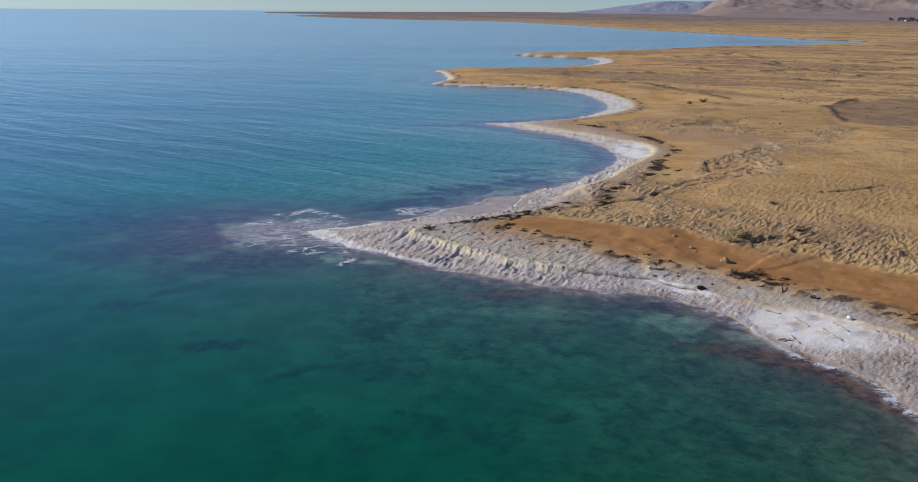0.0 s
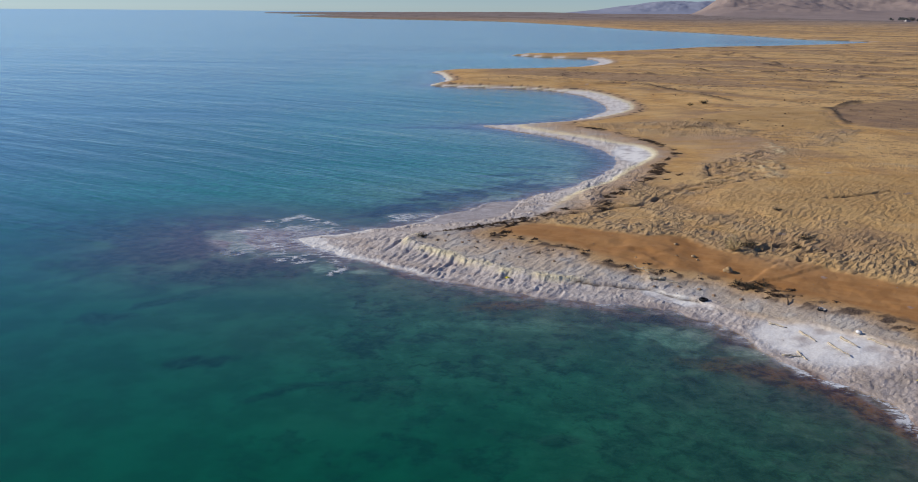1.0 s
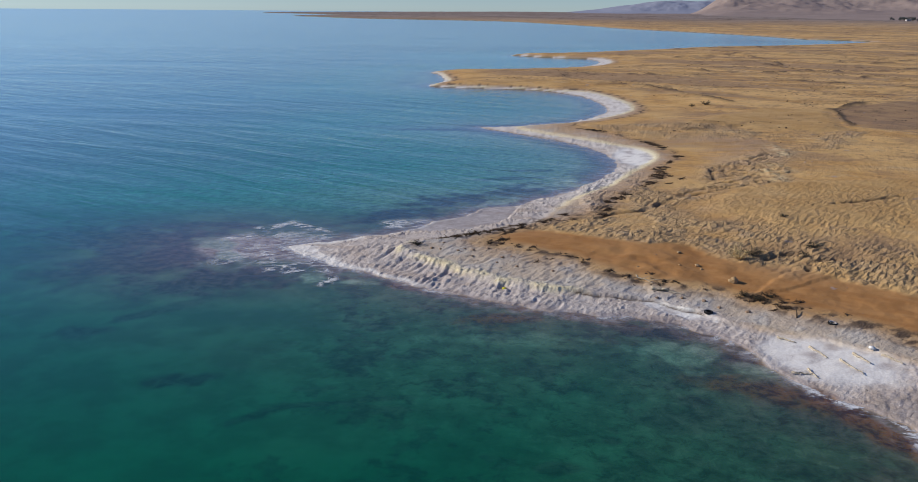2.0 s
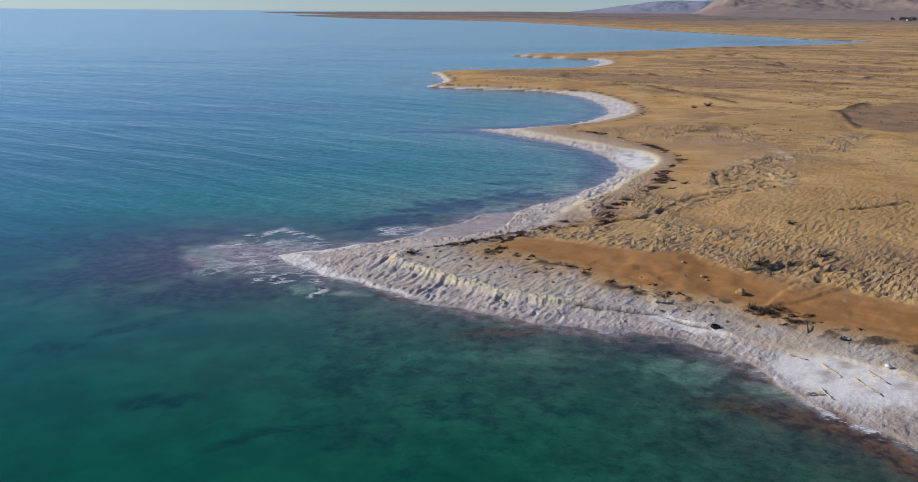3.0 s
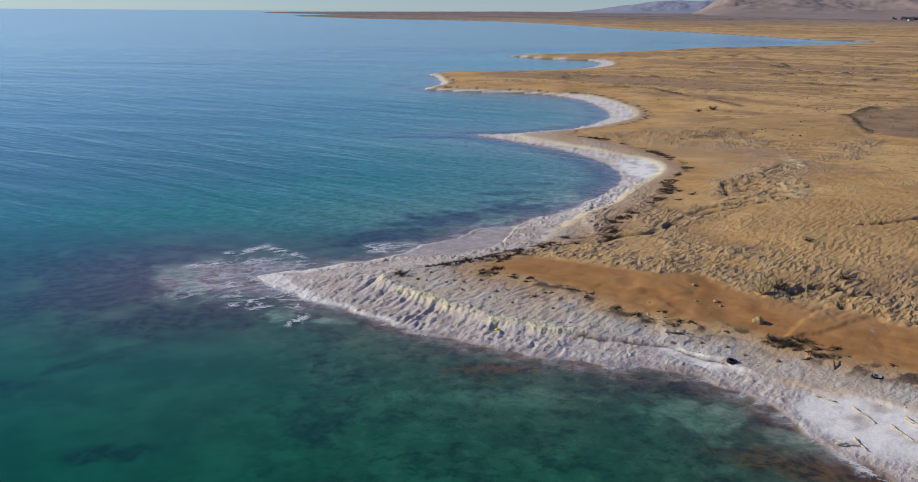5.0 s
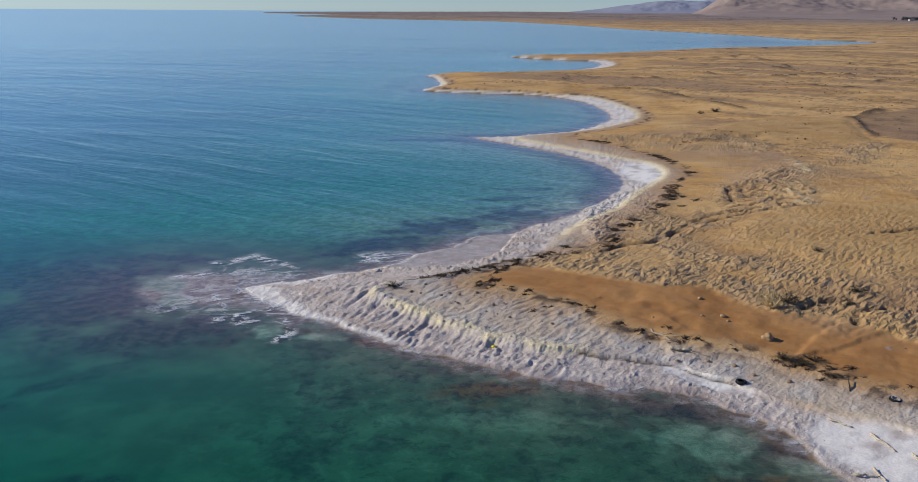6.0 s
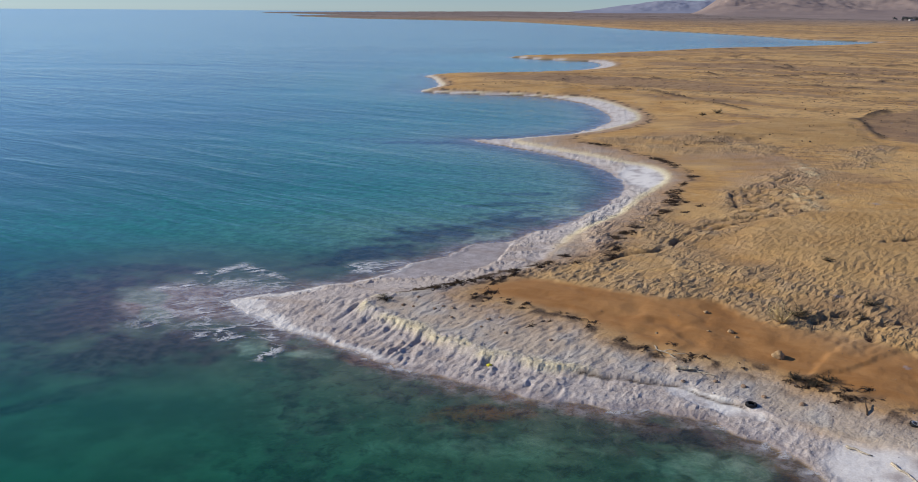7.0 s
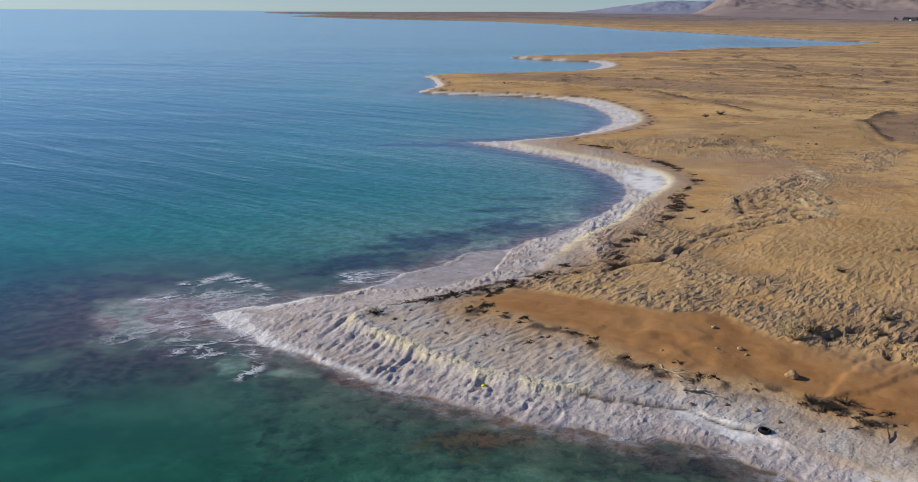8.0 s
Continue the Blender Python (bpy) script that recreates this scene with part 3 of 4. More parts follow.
def terrain(x, y, lines):
    """Heights and surface kinds at places x, y."""
    s, b, q, spur, ga, gb = lines
    far = np.hypot(x, y)
    close = 1 - step(far, 200, 420)
    s = s + close * (0.55 * fbm(x, y, 2.6, 4, 11, 0.6)) + (1 - close) * 2.0 * perlin(x / 30, y / 30, 5)
    # the sea bed
    a = np.maximum(-s, 0)
    d = 0.03 + 0.95 * (1 - np.exp(-(a / 3.6) ** 1.4)) + 0.075 * a + 0.003 * np.clip(a - 16, 0, 50) ** 2
    d = np.minimum(d, 13) * (1 + 0.14 * fbm(x, y, 9.0, 3, 21))
    d = d * (1 - 0.18 * step(y, 80, 95) * (1 - step(y, 240, 300)))
    hump = 0.07 + 0.10 * np.maximum(spur - 3.2, 0) ** 1.1 + 0.015 * spur + 0.08 * fbm(x, y, 1.2, 3, 23)
    d = np.where(spur < 40, np.minimum(d, np.maximum(hump, 0.025)), d)
    reef = fbm(x, y, 1.3, 4, 25, 0.6)
    d = np.maximum(d + 0.26 * reef * step(a, 0.1, 1.0) * (1 - 0.8 * step(a, 4, 10) * step(spur, 4, 6)), 0.012)
    # the dry side
    e = np.maximum(s, 0)
    beach = 0.02 + np.minimum(0.085 * e, 0.55)
    b2, q2 = b + 0.30 * fbm(x, y, 1.6, 3, 31), q + 0.7 * fbm(x, y, 3.0, 3, 33)
    crest = np.exp(-(np.maximum(b2 - 0.2, -b2 * 1.8 + 0.35) / 0.72) ** 2) * close
    crest = crest * (1 - 0.8 * step(y + 0.25 * x, 69.2, 71.5)) * (1 - 0.85 * step(x, 3.2, 6.5))
    lip = 0.9 * step(b2, -0.08, 0.08) * (0.5 + 0.5 * step(fbm(x, y, 2.6, 2, 35), -0.35, 0.1))
    plateau = (0.24 - 0.15 * step(x, 11, 14)) * (lip * step(x, -1, 3) * (1 - step(y, 68, 71)) + step(b2, -0.5, 0.9) * (1 - step(x, -1, 3) * (1 - step(y, 68, 71)))) + 0.010 * np.clip(b2, 0, 20)
    inland = 0.045 * np.clip(q2, 0, 16) + 0.012 * np.clip(q2 - 16, 0, 60) + 0.0016 * np.clip(q2 - 90, 0, 3500)
    z = beach + plateau + inland + 0.13 * crest
    z = z + step(q2, 2, 30) * (0.35 * fbm(x, y, 24.0, 4, 41) * step(far, 50, 160) + 1.1 * fbm(x, y, 110.0, 3, 43) * step(far, 140, 400))
    z = z + step(q2, 40, 400) * 6.0 * fbm(x, y, 900.0, 4, 45) * step(far, 700, 2500)
    # where the salt is smooth
    flat1 = step(1 - np.hypot((x - 17.7 + 0.35 * (y - 50)) / 4.4, (y - 50.0) / 4.6) + 0.12 * fbm(x, y, 2.5, 2, 36), 0, 0.5)
    wetflat = np.full(x.shape, -9.0)
    box2 = (np.abs(x + 4) < 8) & (np.abs(y - 82) < 10)
    wetflat[box2] = within(x[box2], y[box2], RING_FLAT) + 0.25 * fbm(x[box2], y[box2], 1.2, 3, 37)
    flat2 = step(wetflat, -0.06, 0.10)
    z = np.where(flat2 > 0, z * (1 - flat2) + flat2 * np.minimum(z, 0.03 + 0.035 * e), z)
    away_bank = np.full(x.shape, 90.0)
    box3 = (np.abs(x - 20) < 14) & (np.abs(y - 61) < 10)
    away_bank[box3] = within(x[box3], y[box3], RING_BANK) + 0.3 * fbm(x[box3], y[box3], 1.5, 3, 39)
    z = z + np.where(away_bank < 80, 0.13 * step(away_bank, -0.1, 0.35) * (1 - step(away_bank, 0.4, 3.0)), 0)
    flat3 = step(1 - np.hypot((x - 15.6) / 3.4, (y - 119.5) / 7.5), 0, 0.4)
    patch = step(1 - np.hypot((0.78 * (x - 10.7) - 0.62 * (y - 57.6)) / 2.9, (0.62 * (x - 10.7) + 0.78 * (y - 57.6)) / 0.75) + 0.35 * fbm(x, y, 1.2, 3, 48), 0, 0.35)
    tip = step(1 - np.hypot((0.97 * (x + 16.6) - 0.24 * (y - 70.7)) / 2.9, (0.24 * (x + 16.6) + 0.97 * (y - 70.7)) / 0.75) + 0.4 * fbm(x, y, 1.2, 3, 47), 0, 0.3)
    smooth = np.clip(flat1 + flat2 + flat3 + 0.7 * patch + 0.5 * tip, 0, 1)
    onsalt = step(s, 0.0, 0.6) * (1 - step(b2, -0.3, 0.6))
    # salt slabs: broken ridges that run inland from the water, and knobbly crust
    u, v = lean(x, y, 68)
    bend = 0.35 * fbm(x, y, 3.0, 2, 50)
    ribs = 0.55 - 2.4 * np.abs(perlin(u / 2.0, v / 0.62 + bend, 51))
    slab = 0.85 * ribs + 0.55 * perlin(u / 1.8 + 3, v / 0.7 + bend, 52) + 0.5 * perlin(u / 0.55, v / 0.22, 57)
    slabs = onsalt * (1 - smooth) * (0.4 + 0.6 * step(x, -13, -9)) * (1 - 0.75 * step(x, -1, 7)) * (1 - step(y - 0.3 * x, 74.5, 77)) * close * (0.45 + 0.55 * step(fbm(x, y, 3.2, 2, 58), -0.25, 0.25))
    knob = billow(u / 1.5, v, 0.26, 2, 53) * (0.4 + 1.0 * step(fbm(x, y, 1.8, 2, 54), -0.3, 0.4))
    z = z + slabs * 0.20 * slab + onsalt * (1 - 0.95 * smooth) * (0.09 + 0.09 * step(y, 72, 77)) * knob * close
    z = z + crest * (0.15 * billow(x, y, 0.24, 2, 55) + 0.08 * fbm(x, y, 0.9, 2, 49))
    # hummocks behind the bare strip
    inner = away_strip(x, y)
    strip = step(inner, 0.0, 1.2)
    broad = 7.0 + 3.5 * perlin(x / 9, y / 9, 7)
    belt = strip * (1 - 0.75 * step(inner, broad, broad + 5)) * (1 - step(inner, 16, 24)) * (1 - step(y, 95, 118))
    wash, dry = zone(x, y, RING_WASH, 1.2, 66), zone(x, y, RING_DRY, 1.5, 72, 1.6)
    swell, dune = zone(x, y, RING_SWELL, 1.0, 74, 1.8), zone(x, y, RING_DUNE, 2.0, 76, 2.0)
    cloddy = np.maximum(zone(x, y, RING_CLODDY, 1.6, 78), 0.8 * zone(x, y, RING_STONY, 2.0, 80))
    dark = np.maximum(zone(x, y, RING_DARK, 1.5, 86), 0.6 * step(1 - np.hypot((x - 25.0) / 7.5, (y - 70.0) / 5.0) + 0.3 * fbm(x, y, 3.0, 3, 46), 0, 0.5))
    gully = np.exp(-(ga / 2.4) ** 2)
    gully = np.maximum(gully * 0.9 * (1 - 0.7 * swell), 0.45 * wash)
    rag = 0.35 + 0.65 * step(fbm(x, y, 4.0, 3, 69), -0.45, 0.25)
    clods = np.clip(np.maximum(np.maximum(belt, gully) * rag, cloddy * rag) + 0.35 * step(fbm(x, y, 11.0, 3, 61), 0.10, 0.4) * step(q2, 4, 9) * (1 - np.maximum(swell, dune)), 0, 1) * close
    u, v = lean(x, y, 51)
    warp = 0.3 * perlin(x / 2.5, y / 2.5, 64)
    hum = 0.9 * perlin(u / 0.85, v / 0.40 + warp, 63) + 0.5 * perlin(u / 0.45, v / 0.26, 62) + 0.35
    z = z + clods * (0.17 * hum + 0.20 * fbm(x, y, 2.2, 3, 65))
    open_soil = step(q2, 5, 9) * strip
    rippled = 0.012 + 0.05 * open_soil + 0.05 * swell + (0.085 - 0.060 * step(x, 4, 8) * (1 - step(y, 72, 80))) * step(b2, 0.3, 1.2) * (1 - step(q2, -1.5, 0.3))
    z = z + close * (1 - clods) * rippled * (0.9 * perlin(u / 0.9, v / 0.30 + 0.3 * perlin(x, y, 70), 67) + 0.45 * perlin(u / 0.4, v / 0.2, 60))
    z = z + close * step(q2, 1, 3) * (1 - strip) * 0.10 * fbm(x, y, 2.6, 4, 68)
    z = z + 0.35 * swell + 0.3 * dune + 0.13 * np.exp(-(gb / 0.5) ** 2) * close
    # the channels are cut in
    wob = 0.22 * fbm(x, y, 1.4, 4, 71)
    cut = np.exp(-((ga + wob) / 0.24) ** 2) * (0.35 + 0.65 * step(fbm(x, y, 3.0, 2, 77), -0.3, 0.1)) * close
    cut = np.maximum(cut, wash * 0.8 * np.exp(-(perlin(x / 2.6, y / 1.7, 79) / 0.06) ** 2))
    z = z - 0.34 * cut
    bank = np.zeros(x.shape)
    plain = (q2 > 3) & (y > 117) & (y < 520) & (x < 320)
    if plain.any():
        xz, yz = x[plain], y[plain]
        reach = np.full(xz.shape, 900.0)
        for one in BANKS:
            reach = np.minimum(reach, away(xz, yz, one))
        reach = reach + (0.5 + yz / 250) * fbm(xz, yz, 7.0, 3, 73)
        bank[plain] = np.exp(-(np.maximum(reach, 0) / (0.35 + yz / 420)) ** 2) * step(fbm(xz, yz, 22.0, 2, 75), -0.25, 0.1)
    z = z + bank * (0.22 + far / 1100)
    sea = s < 0
    z = np.where(sea, -0.02 - 0.10 * d, np.maximum(z, 0.012))
    # kinds of surface
    rim = np.exp(-((s - 0.22) / (0.22 + 0.4 * (1 - step(x, -14, -11)))) ** 2) * (1 - step(x, -8, -4)) * close
    crust = np.maximum(0.22 * wash * step(fbm(x, y, 1.6, 3, 82), -0.3, 0.2), step(b2, -0.2, 0.8) * (1 - step(q2, -2.0, 1.6)) * (0.75 + 0.25 * step(fbm(x, y, 3.0, 3, 81), -0.1, 0.3)))
    crust = np.maximum(crust, 0.45 * dry * step(fbm(x * 0.5, y, 3.0, 4, 88), -0.4, 0.2))
    ruddy = step(q2 + 0.8 * fbm(x, y, 2.5, 3, 90), -4.6 - 4 * step(y, 80, 95) + 2.6 * step(x, 1, 6) * (1 - step(y, 70, 75)), 0.2)
    salt = step(s, -0.4, 0.1) * (1 - step(b2 + 0.9 * step(x, 12, 15) * (1 - step(y, 60, 70)), 0.2 - 0.4 * step(y, 74, 84), 1.8 - 1.2 * step(y, 74, 84))) * (0.85 + 0.15 * smooth) * (1 - 0.6 * step(far, 420, 700))
    gravel = step(1 - np.hypot((x - 20.5) / 4.6, (y - 42.5) / 4.8) + 0.2 * fbm(x, y, 2.0, 3, 84), 0.0, 0.35) * step(s, -0.2, 0.3)
    crust = np.maximum(crust, 0.8 * gravel)
    salt = salt * (1 - 0.7 * gravel)
    white = salt * np.clip(0.85 * flat1 + flat3 + 1.2 * patch + tip + (0.45 * step(y, 84, 100) + 0.25 * step(y, 122, 160)), 0, 1) * (1 - 0.75 * step(far, 380, 600)) * step(fbm(x, y, 1.8, 3, 83), -0.55, 0.1)
    white = np.maximum(white, rim * 0.9)
    yellow = np.clip(crest, 0, 1) * step(fbm(x, y, 2.5, 3, 85), -0.45, 0.15) * 0.8
    yellow = np.maximum(yellow, np.exp(-((b2 - 0.1) / 0.5) ** 2) * step(y, 82, 92) * 0.85 * close)
    # sunlight on the wash banks, painted as a yellow tone
    yellow = np.maximum(yellow, 0.42 * np.exp(-(gb / 1.1) ** 2) * step(fbm(x, y, 1.5, 3, 87), -0.2, 0.2))
    wet = step(s, -0.2, 0.1) * (1 - step(s, 0.15, 0.7 + 0.8 * fbm(x, y, 2.6, 3, 89))) * (0.55 - 0.3 * smooth) * (1 - 0.8 * rim) * (0.4 + 0.6 * close)
    wet = np.maximum(wet, 0.5 * gravel)
    wet = np.maximum(wet, 0.42 * flat2 * step(s, 0, 0.3))
    bed = 1 - step(s, -0.5, 0.0)
    weed = np.maximum(patches(x, y, WEED, 91), patches(x, y, WEED_FAR, 92)) * bed * step(spur, 2.6, 4.0)
    weed = np.maximum(weed, 0.75 * step(x, -20, -8) * step(fbm(x, y, 3.4, 5, 93, 0.65), 0.0, 0.42) * bed * (1 - step(a, 22, 36)) * (1 - step(y, 60, 72)))
    rust = patches(x, y, RUST, 95) * step(-s, -0.7, 0.1)
    pale = np.maximum(patches(x, y, PALE, 97, 0.32), 0.8 * step(y, 80, 92) * step(a, 2.0, 6.0) * (1 - weed)) * bed
    weed = np.maximum(weed, bed * (1 - pale) * (0.22 + 0.33 * step(x, 2, 9)) * (1 - step(y, 58, 70)) * step(x, -14, -2) * (0.5 + 0.8 * step(fbm(x, y, 2.6, 5, 94, 0.65), -0.3, 0.4)))
    fringe = bed * (1 - step(a + 1.3 * fbm(x, y, 1.8, 4, 96, 0.65), 0.3, 1.9 + 1.4 * step(y, 72, 80))) * (1 - 0.7 * pale) * (0.35 + 0.65 * close)
    shelf = bed * (1 - step(spur, 2.4, 4.4)) * (1 - pale)
    edge = np.exp(-((q2 + 0.2) / (0.75 + 0.5 * step(x, 11, 15) * (1 - step(y, 62, 68)))) ** 2) * step(fbm(x, y, 1.5, 4, 99), -0.05, 0.25) * close
    # thin broken dark line along the edge of the salt slab
    lip_line = np.exp(-((b2 + 0.12) / 0.10) ** 2) * step(x, 2.5, 4.5) * (1 - step(x, 12, 14)) * (1 - step(y, 66, 70)) * step(fbm(x, y, 1.8, 3, 107), -0.35, 0.0)
    north = 1.2 * np.exp(-((b2 - 0.2) / 0.5) ** 2) * step(y, 71.2, 72.8) * (1 - step(y, 79, 82)) * step(fbm(x, y, 1.1, 3, 109), -0.4, 0.1)
    edge = np.maximum(edge, np.maximum(lip_line, north))
    speck = step(fbm(x, y, 1.0, 3, 101), 0.42, 0.6) * step(q2, 12, 30)
    bx, by = lean(x, y, 20)
    bands = step(fbm(bx * 0.45, by, 13.0, 4, 103), -0.05, 0.30) * step(far, 105, 170) * step(q2, 4, 14) * 0.45 * step(fbm(bx * 0.8, by, 1.6 + np.floor(far / 100), 4, 105, 0.65), -0.12, 0.35)
    # cut adds the shade inside the channels as dark colour
    litter = np.clip(np.maximum(np.maximum(edge * 0.95, speck * 0.5), np.maximum(bands, np.maximum(cut * 0.8, bank * 0.9))), 0, 1)
    return dict(z=z, s=s, depth=np.where(sea, d, 0.0), crust=crust, salt=salt, white=white, yellow=yellow, wet=wet, bed=bed, weed=weed, rust=rust, pale=pale, litter=litter, clods=clods, spur=spur, stipple=open_soil * close, calm=np.maximum(step(q2, -0.5, 1.5) * (1 - strip) * close, smooth * onsalt), plain=step(q2, 5, 14) * step(y, 90, 130), fan=step(far, 900, 2000) * (1 - bed), shelf=shelf, bare=step(q2, -0.5, 1.5) * (1 - strip) * close, b=b2, q=q2, fringe=fringe, reefy=np.clip((1 - step(a, 13, 22)) * step(x, -18, -8) + step(y, 80, 90), 0, 1), ruddy=ruddy, drift=np.maximum(np.maximum(swell, dune), 0.0), dark=dark * (1 - bank))


STRIP_LINE = curve_through([(-0.8, 77.0), (0.0, 76.2), (3.4, 74.3), (6.4, 72.4), (8.8, 71.2), (10.5, 70.4), (13.2, 70.3), (13.7, 69.4), (15.0, 67.6), (16.0, 66.6), (17.7, 65.8), (19.2, 65.7), (20.3, 64.4), (21.4, 63.2), (26, 59.5), (36, 53)], 4)


def away_strip(x, y):
    """How far a place lies inland of the bare strip."""
    ring = np.vstack((STRIP_LINE, [(300, 30), (300, 500), (6, 500), (6, 84), (3.2, 80.5)]))
    out = np.full(x.shape, 5.0)
    near = (np.abs(x) < 120) & (y > 20) & (y < 130)
    out[near] = within(x[near], y[near], ring) + 0.5 * fbm(x[near], y[near], 1.4, 3, 98)
    return out


# ---------------------------------------------------------------- ground and sea, one round sheet each
CX, CY = 0.3, 8.0
radii, r = [0.01, 4.0, 8.0, 11.0, 13.5], 15.0
while r < 4850:
    radii.append(r)
    r += min(max(r * r / 28400 * 1.3, 0.11), 13.0 if r < 1700 else 80.0)
if len(radii) % 2 == 0:
    radii.append(r)
front = np.arange(-38.0, 35.01, 0.104)
side = np.concatenate((np.arange(38.6, 60, 0.9), np.arange(61, 181, 4.0)))
side = np.append(side, 180.0)
angles = np.concatenate((-side[::-1], front, side))
if len(angles) % 2 == 0:
    angles = np.delete(angles, 1)
RAD, ANG = np.meshgrid(np.array(radii), np.radians(angles), indexing="ij")
GX, GY = CX + RAD * np.sin(ANG), CY + RAD * np.cos(ANG)


def denser(c):
    """Every second value between the given ones."""
    out = np.zeros((c.shape[0] * 2 - 1, c.shape[1] * 2 - 1))
    out[::2, ::2] = c
    out[1::2, ::2] = (c[:-1] + c[1:]) / 2
    out[:, 1::2] = (out[:, :-1:2] + out[:, 2::2]) / 2
    return out


coarse = lines_of(GX[::2, ::2].ravel(), GY[::2, ::2].ravel())
shape2 = GX[::2, ::2].shape
LINES = tuple(denser(c.reshape(shape2)) for c in coarse)
LAND = {}
for lo in range(0, GX.shape[0], 120):
    cut = slice(lo, lo + 120)
    got = terrain(GX[cut], GY[cut], tuple(c[cut] for c in LINES))
    for key, value in got.items():
        LAND.setdefault(key, []).append(value)
LAND = {key: np.vstack(value) for key, value in LAND.items()}


def sheet(name, x, y, z, material, fields, keep=None):
    """A smooth quad sheet over a grid, with named float fields."""
    rows, cols = x.shape
    idx = np.arange(rows * cols).reshape(rows, cols)
    quads = np.stack((idx[:-1, :-1], idx[:-1, 1:], idx[1:, 1:], idx[1:, :-1]), -1).reshape(-1, 4)
    if keep is not None:
        k = keep.ravel()
        quads = quads[k[quads].any(axis=1)]
    me = bpy.data.meshes.new(name)
    me.vertices.add(rows * cols)
    me.vertices.foreach_set("co", np.stack((x, y, z), -1).astype(np.float32).ravel())
    me.loops.add(quads.size)
    me.loops.foreach_set("vertex_index", quads.astype(np.int32).ravel())
    me.polygons.add(len(quads))
    me.polygons.foreach_set("loop_start", np.arange(0, quads.size, 4, dtype=np.int32))
    me.update(calc_edges=True)
    me.polygons.foreach_set("use_smooth", np.ones(len(quads), bool))
    for key, values in fields.items():
        layer = me.attributes.new(key, "FLOAT", "POINT")
        layer.data.foreach_set("value", values.astype(np.float32).ravel())
    me.materials.append(material)
    me.validate()
    return new(name, me)


KINDS = ("crust", "salt", "white", "yellow", "wet", "bed", "weed", "rust", "pale", "litter", "clods", "bare", "fan", "shelf", "plain", "calm", "stipple", "fringe", "reefy", "ruddy", "drift", "dark")
ground = sheet("ground", GX, GY, LAND["z"], M_GROUND, {k: LAND[k] for k in KINDS})
tagged(ground, "ochre desert plain with a white salt shore and shallow sea bed", "ground", kind="structure")

WX, WY = GX[::2, ::2], GY[::2, ::2]
W = {k: LAND[k][::2, ::2] for k in ("s", "depth", "spur")}
surf = np.exp(-((W["s"] + 0.25) / 0.4) ** 2) * 0.8 * step(fbm(WX, WY, 2.0, 3, 121), 0.0, 0.35)
breaking = np.exp(-((W["spur"] + 0.8 * fbm(WX, WY, 2.5, 3, 122) - 4.2) / 1.3) ** 2) * step(-W["s"], -0.2, 0.5)
lick = np.maximum(0.8 * (1 - step(W["spur"], 4.5, 6.0)), breaking) * (0.35 + 0.65 * step(fbm(WX, WY, 2.6, 3, 125), -0.25, 0.15)) * (1 - step(-WX, 21, 26)) * (1 - step(WX, -11, -8))
lick2 = step(1.2 - np.hypot((WX + 9.5) / 3.0, (WY - 80.5) / 2.0), 0.0, 0.7) * 0.7
near_cut = np.exp(-((W["s"] + 0.30 + 0.25 * fbm(WX, WY, 1.5, 3, 123)) / 0.42) ** 2) * step(WX, 13.5, 16) * (1 - step(WY, 47, 50))
strands = nearest(WX, WY, [curve_through(k, 6) for k in (
    [(-22.6, 77.4), (-21.3, 78.4), (-20.3, 79.8), (-18.4, 78.2), (-16.6, 77.3)], [(-20.1, 69.7), (-18.8, 67.5), (-17.8, 66.3), (-16.5, 64.3)], [(-18.6, 64.9), (-17.4, 65.2), (-15.1, 65.0), (-14.2, 65.6), (-13.4, 63.5), (-13.6, 62.0)],
    [(-19.2, 71.4), (-17.2, 69.5), (-15.4, 68.3), (-13.4, 67.3), (-11.9, 66.0)], [(-24.5, 73.6), (-22.6, 74.6), (-20.6, 75.4)], [(-11.7, 80.8), (-11.0, 79.4), (-9.6, 80.0)],
)], -28, -6, 58, 84)
strands = np.exp(-((strands + 0.5 * fbm(WX, WY, 1.1, 4, 127, 0.6)) / 0.48) ** 2) * 0.95
foam = np.clip(np.maximum(np.maximum(np.maximum(surf * 0.75, strands), lick * 0.62), np.maximum(lick2, near_cut)), 0, 1)
water = sheet("water", WX, WY, np.zeros(WX.shape), M_WATER, {"depth": W["depth"], "foam": foam, "chop": 0.16 + 0.84 * np.maximum(step(WY, 70, 105), step(-WX, 22, 45) * step(WY, 40, 80))}, W["s"] < 1.5)
tagged(water, "calm turquoise sea with low ripples and foam at the spit", "sea", kind="structure")


def ground_at(x, y):
    """Height of the dry ground or sea bed at a place."""
    px, py = np.array([float(x)]), np.array([float(y)])
    return float(terrain(px, py, lines_of(px, py))["z"][0])


